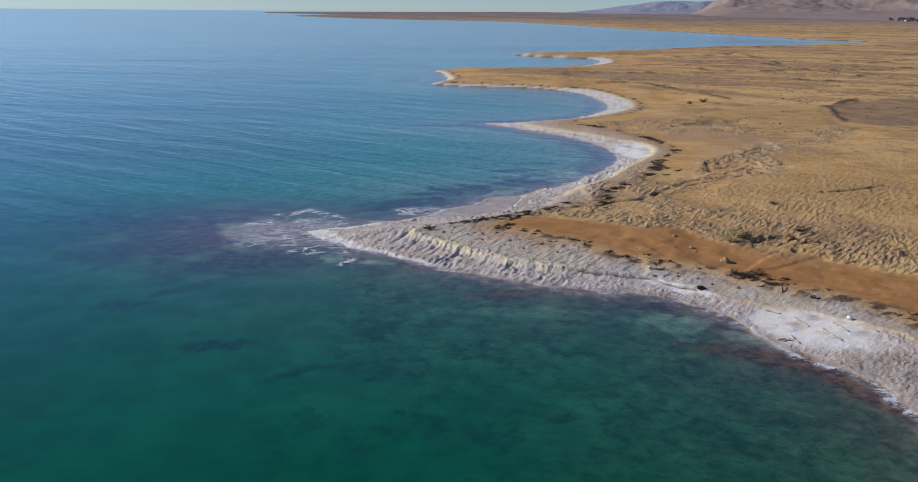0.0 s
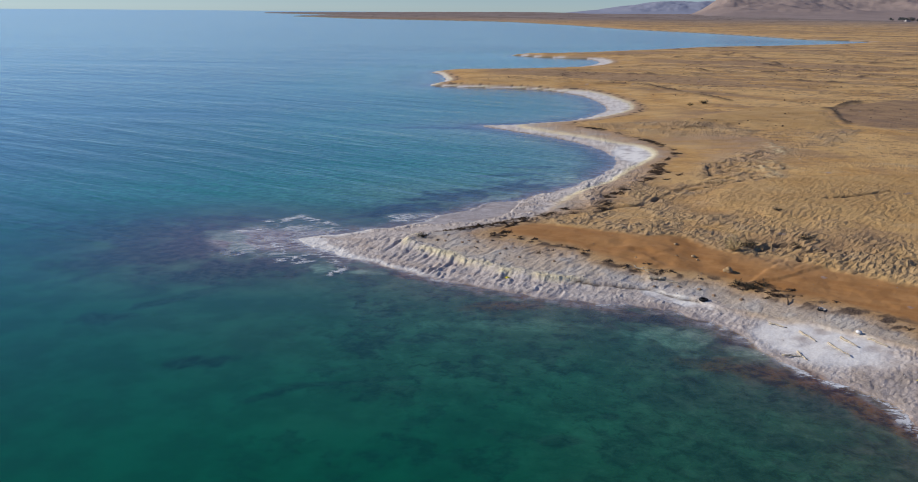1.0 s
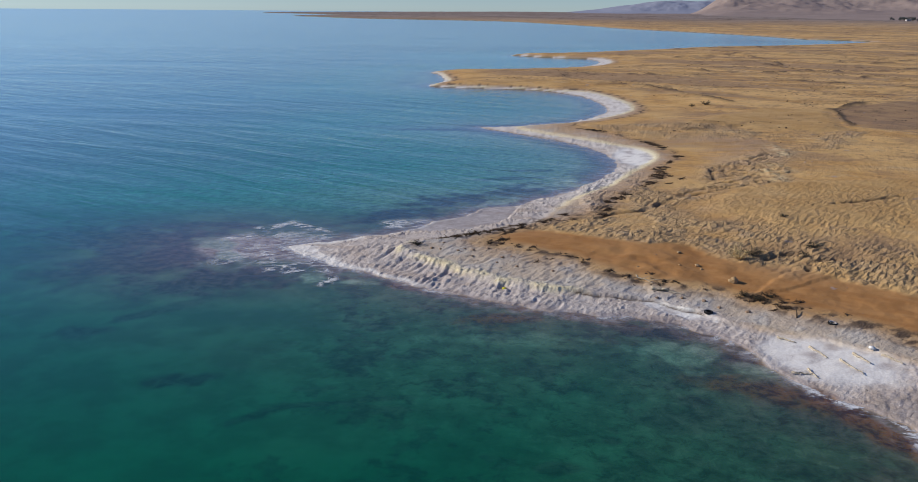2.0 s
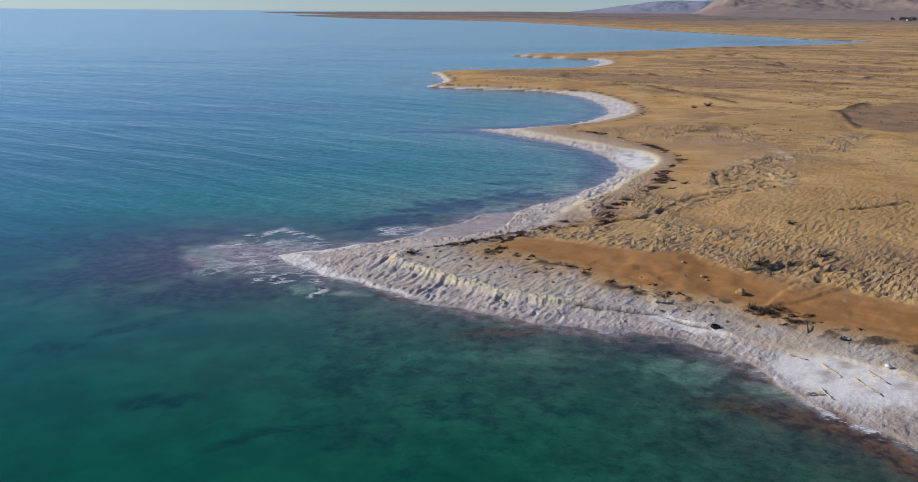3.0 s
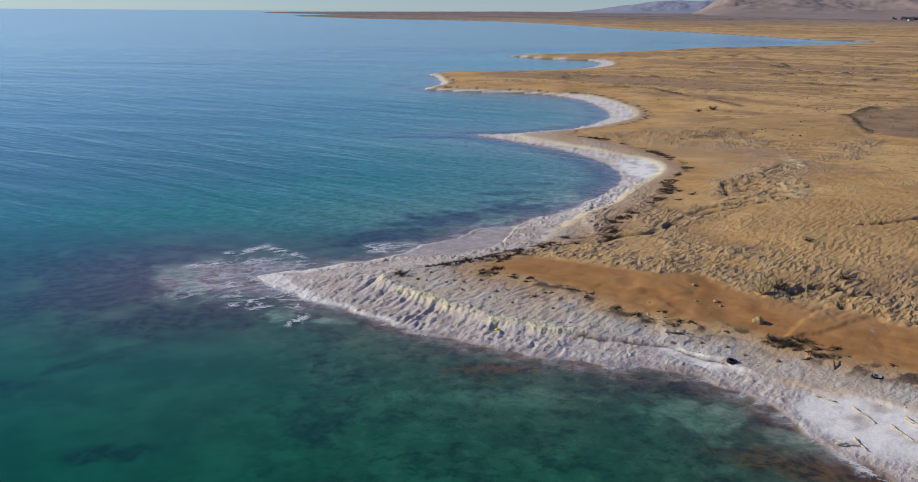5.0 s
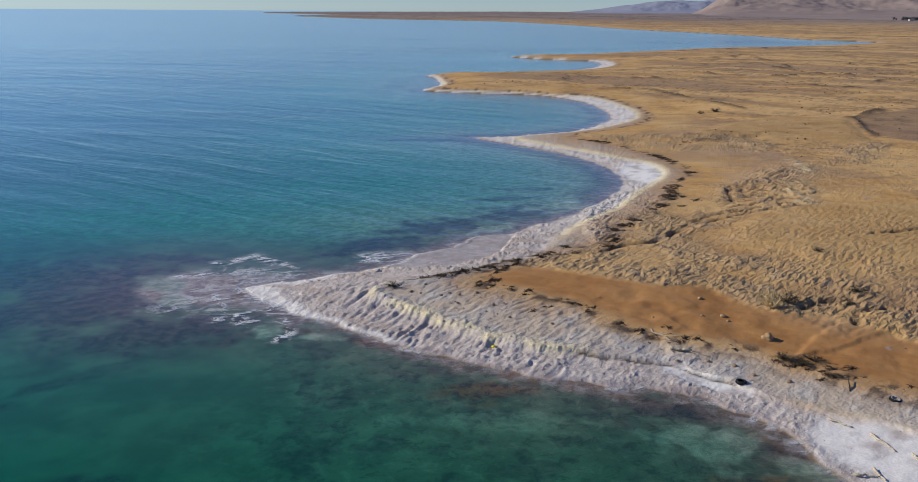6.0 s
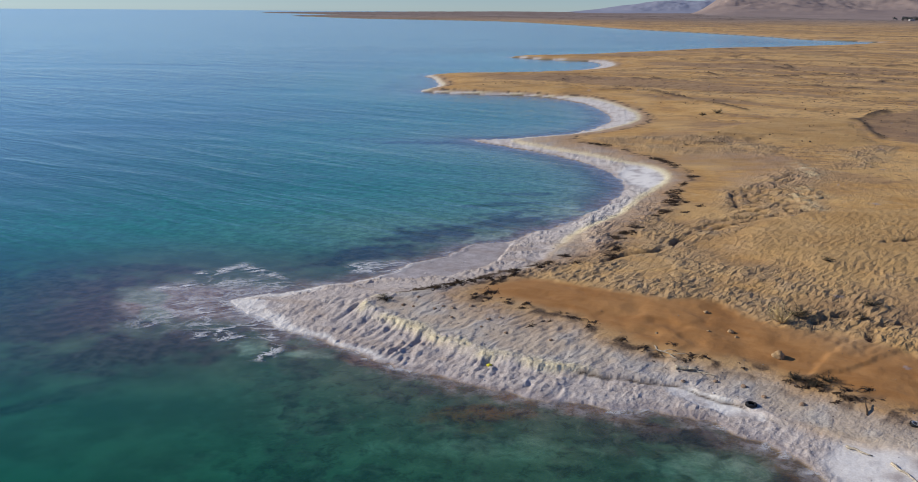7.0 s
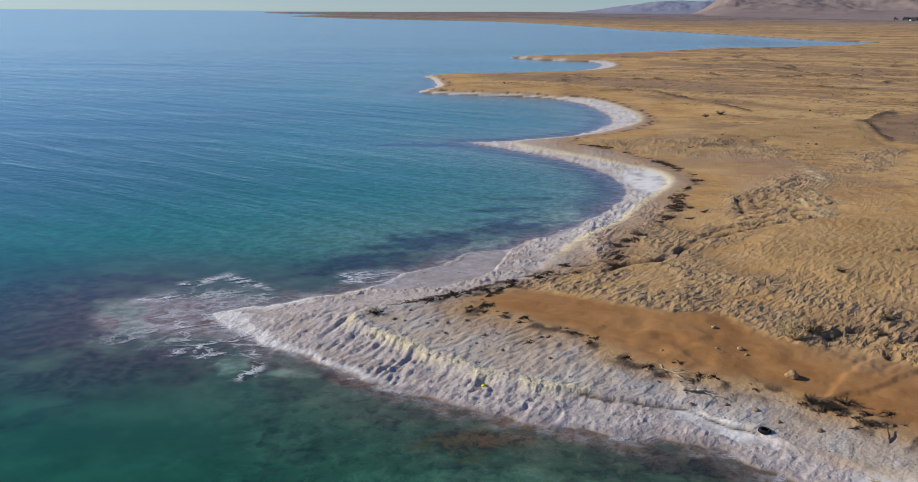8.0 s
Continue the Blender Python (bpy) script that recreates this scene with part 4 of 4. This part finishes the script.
# ---------------------------------------------------------------- hills on the horizon
def hill_range(name, bearing, span, reach, depth, height, seed, material, label, rise=0.22, rib=0.16, roll=0.34):
    """A long eroded ridge: bearing and span in degrees, reach and depth in metres."""
    ang = np.radians(np.linspace(bearing - span / 2, bearing + span / 2, 520))
    rad = np.linspace(reach, reach + depth, 80)
    rr, aa = np.meshgrid(rad, ang, indexing="ij")
    x, y = CX + rr * np.sin(aa), CY + rr * np.cos(aa)
    k = (rr - reach) / depth
    ends = step(aa, ang[0], ang[0] + radians(span * rise)) * (1 - step(aa, ang[-1] - radians(span * 0.1), ang[-1]))
    ribs = ridged(aa * reach, rr * 0.35, 150.0, 4, seed)
    fold = fbm(x, y, 520.0, 5, seed + 9, 0.55)
    z = height * ends * (0.26 * step(k, 0.0, 0.6) + 0.74 * step(k + 0.22 * fold, 0.45, 1.0)) * (0.72 + roll * fold + rib * ribs) - 8 * (1 - step(k, 0, 0.06))
    return tagged(sheet(name, x, y, z, material, {}), label, "hills", kind="structure")


hill_range("hills", 21.0, 22.0, 2300.0, 1900.0, 98.0, 201, M_HILL, "bare brown eroded hills along the horizon", 0.14, 0.24, 0.10)
# its haze is only in the material's blue-grey colour
hill_range("backdrop", 11.8, 21.0, 4330.0, 420.0, 92.0, 231, M_HAZED_RANGE, "hazy blue mountain range far away", 0.42, 0.02, 0.12)


# ---------------------------------------------------------------- building things
def part(name, bm, material, parent=None, label="", at=None, smooth=True):
    """Links a bmesh as one mesh object, under parent if there is one."""
    me = bpy.data.meshes.new(name)
    bm.to_mesh(me)
    bm.free()
    if smooth:
        me.polygons.foreach_set("use_smooth", np.ones(len(me.polygons), bool))
    me.materials.append(material)
    ob = new(name, me)
    if parent is not None:
        ob.parent = parent
    if at is not None:
        ob.matrix_basis = at
    return tagged(ob, label)


def thing(name, label, category, at, group="", kind=""):
    ob = new(name)
    ob.matrix_basis = at
    return tagged(ob, label, category, group, kind)


def tube(bm, points, radii, sides=6):
    """A tapered round bar along points."""
    rings = []
    for i, p in enumerate(points):
        p = Vector(p)
        d = (Vector(points[min(i + 1, len(points) - 1)]) - Vector(points[max(i - 1, 0)])).normalized()
        a = d.orthogonal().normalized()
        b = d.cross(a)
        rings.append([bm.verts.new(p + (a * math.cos(k * 2 * math.pi / sides) + b * math.sin(k * 2 * math.pi / sides)) * radii[i]) for k in range(sides)])
    for r0, r1 in zip(rings[:-1], rings[1:]):
        for k in range(sides):
            bm.faces.new((r0[k], r0[(k + 1) % sides], r1[(k + 1) % sides], r1[k]))
    bm.faces.new(rings[0][::-1])
    bm.faces.new(rings[-1])


def lathe(bm, profile, sides=40):
    """A closed ring of the (radius, height) profile about z."""
    rings = [[bm.verts.new((r * math.cos(k * 2 * math.pi / sides), r * math.sin(k * 2 * math.pi / sides), h)) for r, h in profile] for k in range(sides)]
    m = len(profile)
    for k in range(sides):
        a, b = rings[k], rings[(k + 1) % sides]
        for j in range(m):
            bm.faces.new((a[j], b[j], b[(j + 1) % m], a[(j + 1) % m]))


def box(bm, size, at):
    got = bmesh.ops.create_cube(bm, size=1.0, matrix=at @ Matrix.Diagonal((*size, 1)))
    return got["verts"]


def tyre(x, y, sink, tilt, label, rim=False):
    ob = thing("tyre", label, "tyre", pose(x, y, ground_at(x, y) - sink, tilt, tilt * 0.6, 25) @ Matrix.Scale(0.88, 4), "washed-up tyres")
    bm = bmesh.new()
    lathe(bm, [(0.175, 0.03), (0.20, 0.012), (0.26, 0.0), (0.295, 0.018), (0.315, 0.05), (0.322, 0.10), (0.315, 0.15), (0.295, 0.182), (0.26, 0.20), (0.20, 0.188), (0.175, 0.17), (0.19, 0.15), (0.27, 0.14), (0.285, 0.10), (0.27, 0.06), (0.19, 0.05)])
    part("casing", bm, M_RUBBER, ob)
    bm = bmesh.new()
    for k in range(44):
        a = k * 2 * math.pi / 44
        box(bm, (0.020, 0.022, 0.13), Matrix.Translation((0.318 * math.cos(a), 0.318 * math.sin(a), 0.10)) @ Matrix.Rotation(a, 4, "Z"))
    part("tread", bm, M_RUBBER, ob, smooth=False)
    if rim:
        bm = bmesh.new()
        lathe(bm, [(0.165, 0.150), (0.200, 0.193), (0.255, 0.203), (0.262, 0.199), (0.205, 0.186), (0.172, 0.146)])
        part("salt_crust", bm, M_SALT, ob, "pale ring of dried salt")
    return ob


def rough_ball(bm, size, seed, squash=0.7, subdivisions=3, jag=0.22):
    got = bmesh.ops.create_icosphere(bm, subdivisions=subdivisions, radius=1.0)
    for v in got["verts"]:
        n1 = noise.noise(v.co * 1.1 + Vector((seed * 7.3, 0, 0))) + 0.5 * noise.noise(v.co * 2.7 + Vector((0, seed * 3.1, 0))) + 0.25 * noise.noise(v.co * 6.1 + Vector((0, 0, seed)))
        v.co *= size * (1 + jag * 1.6 * n1)
        v.co.z *= squash
    return got["verts"]


def boulder(name, x, y, size, seed, material, label, category, squash=0.7, group=""):
    bm = bmesh.new()
    rough_ball(bm, size, seed, squash)
    ob = part(name, bm, material, at=pose(x, y, ground_at(x, y) + size * squash * 0.35, 0, 0, seed * 40))
    return tagged(ob, label, category, group)


def twig_path(rng, start, out, length, droop, steps=5, wild=0.35):
    p, d, pts = Vector(start), Vector(out).normalized(), [Vector(start)]
    for _ in range(steps):
        d = (d + Vector((rng.uniform(-1, 1), rng.uniform(-1, 1), rng.uniform(-1, 1))) * wild + Vector((0, 0, -droop))).normalized()
        p = p + d * length / steps
        if p.z < 0.01:
            p.z = 0.01
        pts.append(p.copy())
    return pts


def shrub(rng, name, size, stems, twigs, label, category, group, stem_mat, twig_mat, at, droop=0.12, flat=1.0):
    """A dead shrub: a few stems from one root, many fine twigs on them."""
    ob = thing(name, label, category, at, group)
    stem_bm, twig_bm = bmesh.new(), bmesh.new()
    for _ in range(stems):
        a = rng.uniform(0, 2 * math.pi)
        pts = twig_path(rng, (0.05 * size * math.cos(a), 0.05 * size * math.sin(a), 0), (math.cos(a), math.sin(a), rng.uniform(0.3, 1.3) * flat), size * rng.uniform(0.7, 1.1), droop)
        r0 = size * rng.uniform(0.022, 0.040)
        tube(stem_bm, pts, [r0 * (1 - 0.75 * i / (len(pts) - 1)) for i in range(len(pts))], 5)
        for _ in range(twigs):
            k = rng.randrange(1, len(pts))
            q = pts[k].lerp(pts[k - 1], rng.random())
            tw = twig_path(rng, q, (rng.uniform(-1, 1), rng.uniform(-1, 1), rng.uniform(-0.2, 1.0) * flat), size * rng.uniform(0.18, 0.45), droop * 1.4, 3, 0.5)
            r1 = size * rng.uniform(0.008, 0.016)
            tube(twig_bm, tw, [r1, r1 * 0.8, r1 * 0.55, r1 * 0.3], 3)
    part("stem", stem_bm, stem_mat, ob)
    part("foliage", twig_bm, twig_mat, ob)
    return ob


def driftwood(name, x, y, turn, length, radius, label, rng, forks=0, material=None, lift=0.0):
    """A bleached branch lying on the ground, with its forks."""
    z = max(ground_at(x, y), ground_at(x + 0.5 * length * math.cos(radians(turn)), y + 0.5 * length * math.sin(radians(turn))))
    ob = thing(name, label, "driftwood", pose(x, y, z + radius * 0.8, 0, -lift, turn), "driftwood on the salt shore")
    bm = bmesh.new()
    pts = [(length * (i / 7 - 0.5), 0.06 * length * rng.uniform(-1, 1), 0.02 * rng.uniform(-1, 1)) for i in range(8)]
    tube(bm, pts, [radius * (1.1 - 0.7 * i / 7) for i in range(8)], 8)
    part("trunk", bm, material or M_DRIFT, ob)
    for k in range(forks):
        bm = bmesh.new()
        base = Vector(pts[2 + k % 4])
        side = 1 if k % 2 else -1
        fork = twig_path(rng, base, (0.8, side * 0.8, 0.35), length * rng.uniform(0.25, 0.5), 0.05, 5, 0.25)
        tube(bm, fork, [radius * 0.6 * (1 - 0.8 * i / 5) for i in range(6)], 6)
        part("fork", bm, material or M_DRIFT, ob)
    return ob


# ---------------------------------------------------------------- things on the near shore
rng = random.Random(4)
tyre(12.49, 57.1, 0.03, 3, "black worn car tyre lying on white salt crust")
tyre(19.52, 55.05, 0.09, 9, "half-sunk dark tyre with a pale salty rim", rim=True)
boulder("boulder", 15.3, 62.62, 0.33, 1, M_MUDROCK, "pale ochre mud boulder on the bare orange strip", "boulder", 0.8)
for i, (x, y, size) in enumerate([(13.46, 66.0, 0.20), (13.63, 65.3, 0.12), (12.13, 65.8, 0.10), (21.65, 68.1, 0.26), (12.6, 68.9, 0.16), (9.06, 65.6, 0.10)]):
    boulder("stone", x, y, size, i + 3, M_MUDROCK, "small ochre stone on bare desert soil", "stone", 0.6, "stones on the soil")
# dried mud clods on the crust behind the salt ridge
for i, (x, y, size) in enumerate([(-6.5, 69.5, 0.15), (-5.8, 69.2, 0.10), (-4.4, 68.8, 0.12), (-3.9, 69.3, 0.10), (-3.2, 69.0, 0.14), (-2.1, 69.4, 0.16), (-0.9, 67.1, 0.14), (-0.2, 67.4, 0.11), (-1.3, 65.9, 0.10),
                                  (0.2, 65.1, 0.12), (-3.2, 67.3, 0.09), (-5.7, 71.1, 0.13), (2.8, 64.0, 0.11), (11.3, 59.7, 0.12), (12.6, 59.1, 0.15), (9.6, 59.6, 0.12), (13.4, 58.1, 0.13), (15.0, 57.2, 0.16)]):
    boulder("mud_clod", x, y, size, i + 20, M_CLOD, "dried grey-brown mud clod on the salt crust", "clod", 0.65, "clods on the crust")

dead = shrub(rng, "dead_shrub", 1.25, 18, 9, "straw-coloured dead shrub with a fan of dry stems", "shrub", "", M_STRAW, M_STRAW, pose(16.75, 67.3, ground_at(16.75, 67.3) + 0.08), 0.02, 1.6)
leafy = shrub(rng, "desert_shrub", 0.60, 16, 18, "dark grey-green low desert shrub on salt crust", "shrub", "", M_TWIG, M_LEAF, pose(-7.8, 70.3, ground_at(-7.8, 70.3)))
for x, y, k in [(23.2, 78.8, 0.8), (36.5, 178.0, 1.9), (33.5, 176.0, 1.3), (18.0, 68.2, 1.6), (21.7, 68.0, 0.9), (23.0, 70.0, 1.1), (17.0, 59.6, 1.0), (15.4, 59.9, 0.9), (16.2, 59.2, 1.1)]:
    copy_thing(leafy, pose(x, y, ground_at(x, y), 0, 0, x * 31) @ Matrix.Scale(k, 4))

# low dark scrub along the edge of the soil, five kinds and their copies
def scrub(rng, size, stems, twigs):
    """A flat tangle of dead stems, joined at the root."""
    bm = bmesh.new()
    rough_ball(bm, size * 0.34, rng.random() * 9, 0.45, 2, 0.5)
    for _ in range(stems):
        a = rng.uniform(0, 2 * math.pi)
        pts = twig_path(rng, (0, 0, 0.02), (math.cos(a), math.sin(a), rng.uniform(0.2, 0.6)), size * rng.uniform(0.6, 1.2), 0.25)
        tube(bm, pts, [size * 0.05 * (1 - 0.15 * i) for i in range(len(pts))], 4)
        for _ in range(twigs):
            q = pts[rng.randrange(1, len(pts))]
            tw = twig_path(rng, q, (rng.uniform(-1, 1), rng.uniform(-1, 1), rng.uniform(-0.1, 0.6)), size * rng.uniform(0.2, 0.5), 0.3, 3, 0.5)
            tube(bm, tw, [size * 0.028, size * 0.022, size * 0.016, size * 0.008], 3)
    return tagged(part("scrub", bm, M_TWIG), "low dark brown dead scrub at the edge of the soil", "scrub", "scrub along the soil edge")


kinds = [scrub(rng, 0.40, 9, 7) for _ in range(5)]
line = curve_through(SOIL_EDGE, 10)
spots = []
for p, q in zip(line[:-1], line[1:]):
    if 46 < p[1] < 142:
        for _ in range(max(1, int(np.hypot(*(q - p)) / 0.17))):
            k = rng.random()
            spots.append((p[0] + (q[0] - p[0]) * k + rng.gauss(0, 0.38), p[1] + (q[1] - p[1]) * k + rng.gauss(0, 0.45)))
gaps = fbm(np.array([s[0] for s in spots]), np.array([s[1] for s in spots]), 5.0, 2, 301)
spots = [s for s, g in zip(spots, gaps) if g > 0.14]
for x, y, n in [(-5.5, 72.6, 5), (-4.6, 73.3, 6), (-3.8, 73.9, 8), (-3.0, 74.5, 8), (-2.3, 75.0, 8), (-1.2, 75.7, 6), (0.3, 77.2, 6), (1.7, 79.1, 8), (2.9, 80.0, 8), (4.7, 82.0, 5), (9.2, 87.8, 9), (10.2, 89.6, 8),
                (11.5, 91.2, 6), (-1.0, 72.4, 6), (0.2, 70.9, 6), (1.6, 69.9, 5), (2.8, 66.9, 4), (5.0, 67.3, 4), (15.6, 59.6, 6), (16.3, 59.0, 6), (17.9, 58.8, 5), (15.6, 103.3, 4), (16.2, 98.9, 4), (18.5, 101.0, 4), (21.5, 117.6, 4), (24.2, 139.2, 5)]:
    spots += [(x + rng.gauss(0, 0.42), y + rng.gauss(0, 0.28)) for _ in range(n)]
sx, sy = np.array([s[0] for s in spots]), np.array([s[1] for s in spots])
sz = terrain(sx, sy, lines_of(sx, sy))["z"]
first = True
for i, (x, y, z) in enumerate(zip(sx, sy, sz)):
    m = pose(x, y, z - 0.02, 0, 0, rng.uniform(0, 360)) @ Matrix.Scale(rng.uniform(0.35, 1.3) * (1.35 if y > 71 else 1.0), 4)
    if i < 5:
        kinds[i].matrix_basis = m
    else:
        copy_thing(kinds[i % 5], m)

# driftwood
driftwood("forked_branch", 9.1, 62.9, -57, 2.2, 0.055, "bleached forked branch lying across grey crust", rng, 4)
driftwood("tree_root", 10.0, 60.8, -10, 1.2, 0.13, "pale knotted tree root on the salt ridge", rng, 4)
driftwood("branch", 10.8, 60.4, -32, 1.5, 0.04, "thin bleached branch on grey salt crust", rng, 2)
driftwood("branch", 17.8, 56.6, 75, 1.1, 0.05, "dark weathered branch stub on grey crust", rng, 0, M_TWIG, 20)
for x, y, turn, length, radius in [(16.2, 52.9, -45, 1.2, 0.05), (17.4, 51.0, -70, 1.7, 0.05), (19.4, 49.9, -72, 1.5, 0.06), (18.5, 48.9, -72, 2.1, 0.045), (21.0, 49.7, -64, 1.4, 0.05), (16.3, 48.2, -85, 1.2, 0.05), (15.7, 48.2, -5, 1.1, 0.05)]:
    driftwood("driftwood_log", x, y, turn, length, radius * 1.25, "pale straight driftwood log half set in salt", rng, 0)

# litter
bm = bmesh.new()
rough_ball(bm, 0.13, 9, 0.5, 2, 0.4)
tagged(part("plastic_bag", bm, M_YELLOW, at=pose(-0.65, 61.35, ground_at(-0.65, 61.35) + 0.04)), "crumpled bright yellow plastic bag on salt crust", "litter")
bm = bmesh.new()
rough_ball(bm, 0.10, 12, 0.45, 2, 0.4)
tagged(part("plastic_bag", bm, M_YELLOW, at=pose(21.2, 44.8, ground_at(21.2, 44.8) + 0.03)), "small yellow plastic scrap on grey shingle", "litter")
can = thing("canister", "white plastic canister lying on the shore", "canister", pose(20.31, 50.9, ground_at(20.31, 50.9) + 0.11, 90, 0, 30))
bm = bmesh.new()
vs = box(bm, (0.22, 0.16, 0.32), Matrix.Identity(4))
bmesh.ops.bevel(bm, geom=list(bm.edges), offset=0.03, segments=2, affect="EDGES")
part("body", bm, M_WHITE, can)
bm = bmesh.new()
tube(bm, [(0.05, 0, 0.15), (0.05, 0, 0.20)], [0.03, 0.03], 12)
part("cap", bm, M_WHITE, can)


# ---------------------------------------------------------------- loose pieces nobody could count
def lumps(name, places, sizes, material, label, category, seed, squash=0.6, sink=0.15):
    """Many small angular lumps on the ground, in one mesh."""
    bm = bmesh.new()
    bmesh.ops.create_icosphere(bm, subdivisions=1, radius=1.0)
    bm.verts.ensure_lookup_table()
    base = np.array([v.co[:] for v in bm.verts])
    tri = np.array([[v.index for v in f.verts] for f in bm.faces])
    bm.free()
    r = np.random.RandomState(seed)
    count = len(places)
    turn = r.uniform(0, 2 * math.pi, count)
    shapes = base[None] * (1 + r.uniform(-0.32, 0.32, (count, len(base), 1))) * np.array([1, 1, squash]) * r.uniform(0.7, 1.35, (count, 1, 3))
    x = shapes[:, :, 0] * np.cos(turn)[:, None] - shapes[:, :, 1] * np.sin(turn)[:, None]
    y = shapes[:, :, 0] * np.sin(turn)[:, None] + shapes[:, :, 1] * np.cos(turn)[:, None]
    co = np.stack((x, y, shapes[:, :, 2]), -1) * sizes[:, None, None] + places[:, None, :]
    co[:, :, 2] += (sizes * squash * (0.5 - sink))[:, None]
    me = bpy.data.meshes.new(name)
    faces = (tri[None] + (np.arange(count) * len(base))[:, None, None]).reshape(-1, 3)
    me.from_pydata(co.reshape(-1, 3).tolist(), [], faces.tolist())
    me.materials.append(material)
    return tagged(new(name, me), label, category, kind="stuff")


def strew(count, x0, x1, y0, y1, seed, chance):
    """Random places in a stretch of the plan, kept by chance(surface)."""
    r = np.random.RandomState(seed)
    x, y = r.uniform(x0, x1, count), r.uniform(y0, y1, count)
    t = terrain(x, y, lines_of(x, y))
    keep = r.uniform(0, 1, count) < chance(t)
    return np.stack((x, y, t["z"]), -1)[keep], r


pl, r = strew(7000, -19, 24, 38, 100, 401, lambda t: (t["s"] > 0.1) * t["salt"] * (1 - 0.93 * t["white"]) * 0.7)
lumps("salt_lumps", pl, r.uniform(0.015, 0.04, len(pl)) * (1 + 1.0 * (r.uniform(0, 1, len(pl)) > 0.96)), M_SALT, "loose knobs of grey-white salt on the shore", "salt", 402)
pl, r = strew(12000, -9, 34, 44, 100, 405, lambda t: (t["s"] > 0.5) * t["crust"] * 0.30 + 0.02 * (t["q"] > 0))
lumps("pebbles", pl, r.uniform(0.015, 0.05, len(pl)), M_STONE, "small grey pebbles strewn over the crust", "pebbles", 406)
pl, r = strew(24000, -10, 120, 112, 330, 409, lambda t: (t["q"] > 4) * (0.004 + 0.55 * t["litter"]))
lumps("scrub_specks", pl, r.uniform(0.05, 0.17, len(pl)), M_TWIG, "tiny dark scrub dots on the far plain", "scrub", 410, 0.7)


# ---------------------------------------------------------------- the far settlement below the hills
def house(x, y, width, depth, height, turn):
    ob = thing("house", "small whitewashed flat-roofed house far across the plain", "house", pose(x, y, ground_at(x, y) - 0.4, 0, 0, turn), "houses of the far settlement")
    bm = bmesh.new()
    box(bm, (width, depth, height), Matrix.Translation((0, 0, height / 2)))
    part("wall", bm, M_WALL, ob, smooth=False)
    bm = bmesh.new()
    box(bm, (width + 0.5, depth + 0.5, 0.5), Matrix.Translation((0, 0, height + 0.25)))
    part("roof", bm, M_WALL, ob, smooth=False)
    for k in range(max(2, int(width / 3.5))):
        bm = bmesh.new()
        box(bm, (1.2, 0.12, 1.4), Matrix.Translation((width * ((k + 0.5) / max(2, int(width / 3.5)) - 0.5), -depth / 2 - 0.03, height * 0.55)))
        part("window", bm, M_PANE, ob, smooth=False)
    return ob


def tree(rng, x, y, size):
    ob = thing("tree", "dark evergreen tree of the far settlement", "tree", pose(x, y, ground_at(x, y) - 0.3, 0, 0, rng.uniform(0, 360)), "trees of the far settlement")
    bm = bmesh.new()
    tube(bm, [(0, 0, 0), (0.1, 0, size * 0.3), (0, 0.1, size * 0.6)], [size * 0.05, size * 0.04, size * 0.02], 7)
    for k in range(4):
        a = k * 1.6
        tube(bm, [(0, 0, size * 0.3), (0.2 * size * math.cos(a), 0.2 * size * math.sin(a), size * 0.55)], [size * 0.025, size * 0.01], 5)
    part("trunk", bm, M_TWIG, ob)
    bm = bmesh.new()
    for _ in range(46):
        a, r, h = rng.uniform(0, 6.283), math.sqrt(rng.random()) * 0.42 * size, rng.uniform(0.35, 1.0) * size
        vs = rough_ball(bm, size * rng.uniform(0.06, 0.13), rng.random() * 20, 0.8, 1, 0.5)
        r *= 1.15 - 0.6 * abs(h / size - 0.6)
        bmesh.ops.translate(bm, verts=vs, vec=(r * math.cos(a), r * math.sin(a), h))
    part("crown", bm, M_HAZED_LEAF, ob)
    return ob


for x, y, w, d, h, turn in [(742, 1790, 9, 6, 3.2, 10), (772, 1785, 8, 6, 3.2, -5), (795, 1780, 12, 7, 4, 4), (840, 1800, 9, 7, 3.5, 15), (862, 1780, 14, 8, 4, 0)]:
    house(x, y, w, d, h, turn)
first_tree = tree(rng, 775, 1800, 6.5)
for k in range(60):
    x, y = rng.uniform(735, 880), rng.uniform(1790, 1860)
    copy_thing(first_tree, pose(x, y, ground_at(x, y) - 0.3, 0, 0, rng.uniform(0, 360)) @ Matrix.Scale(rng.uniform(0.7, 1.3), 4))
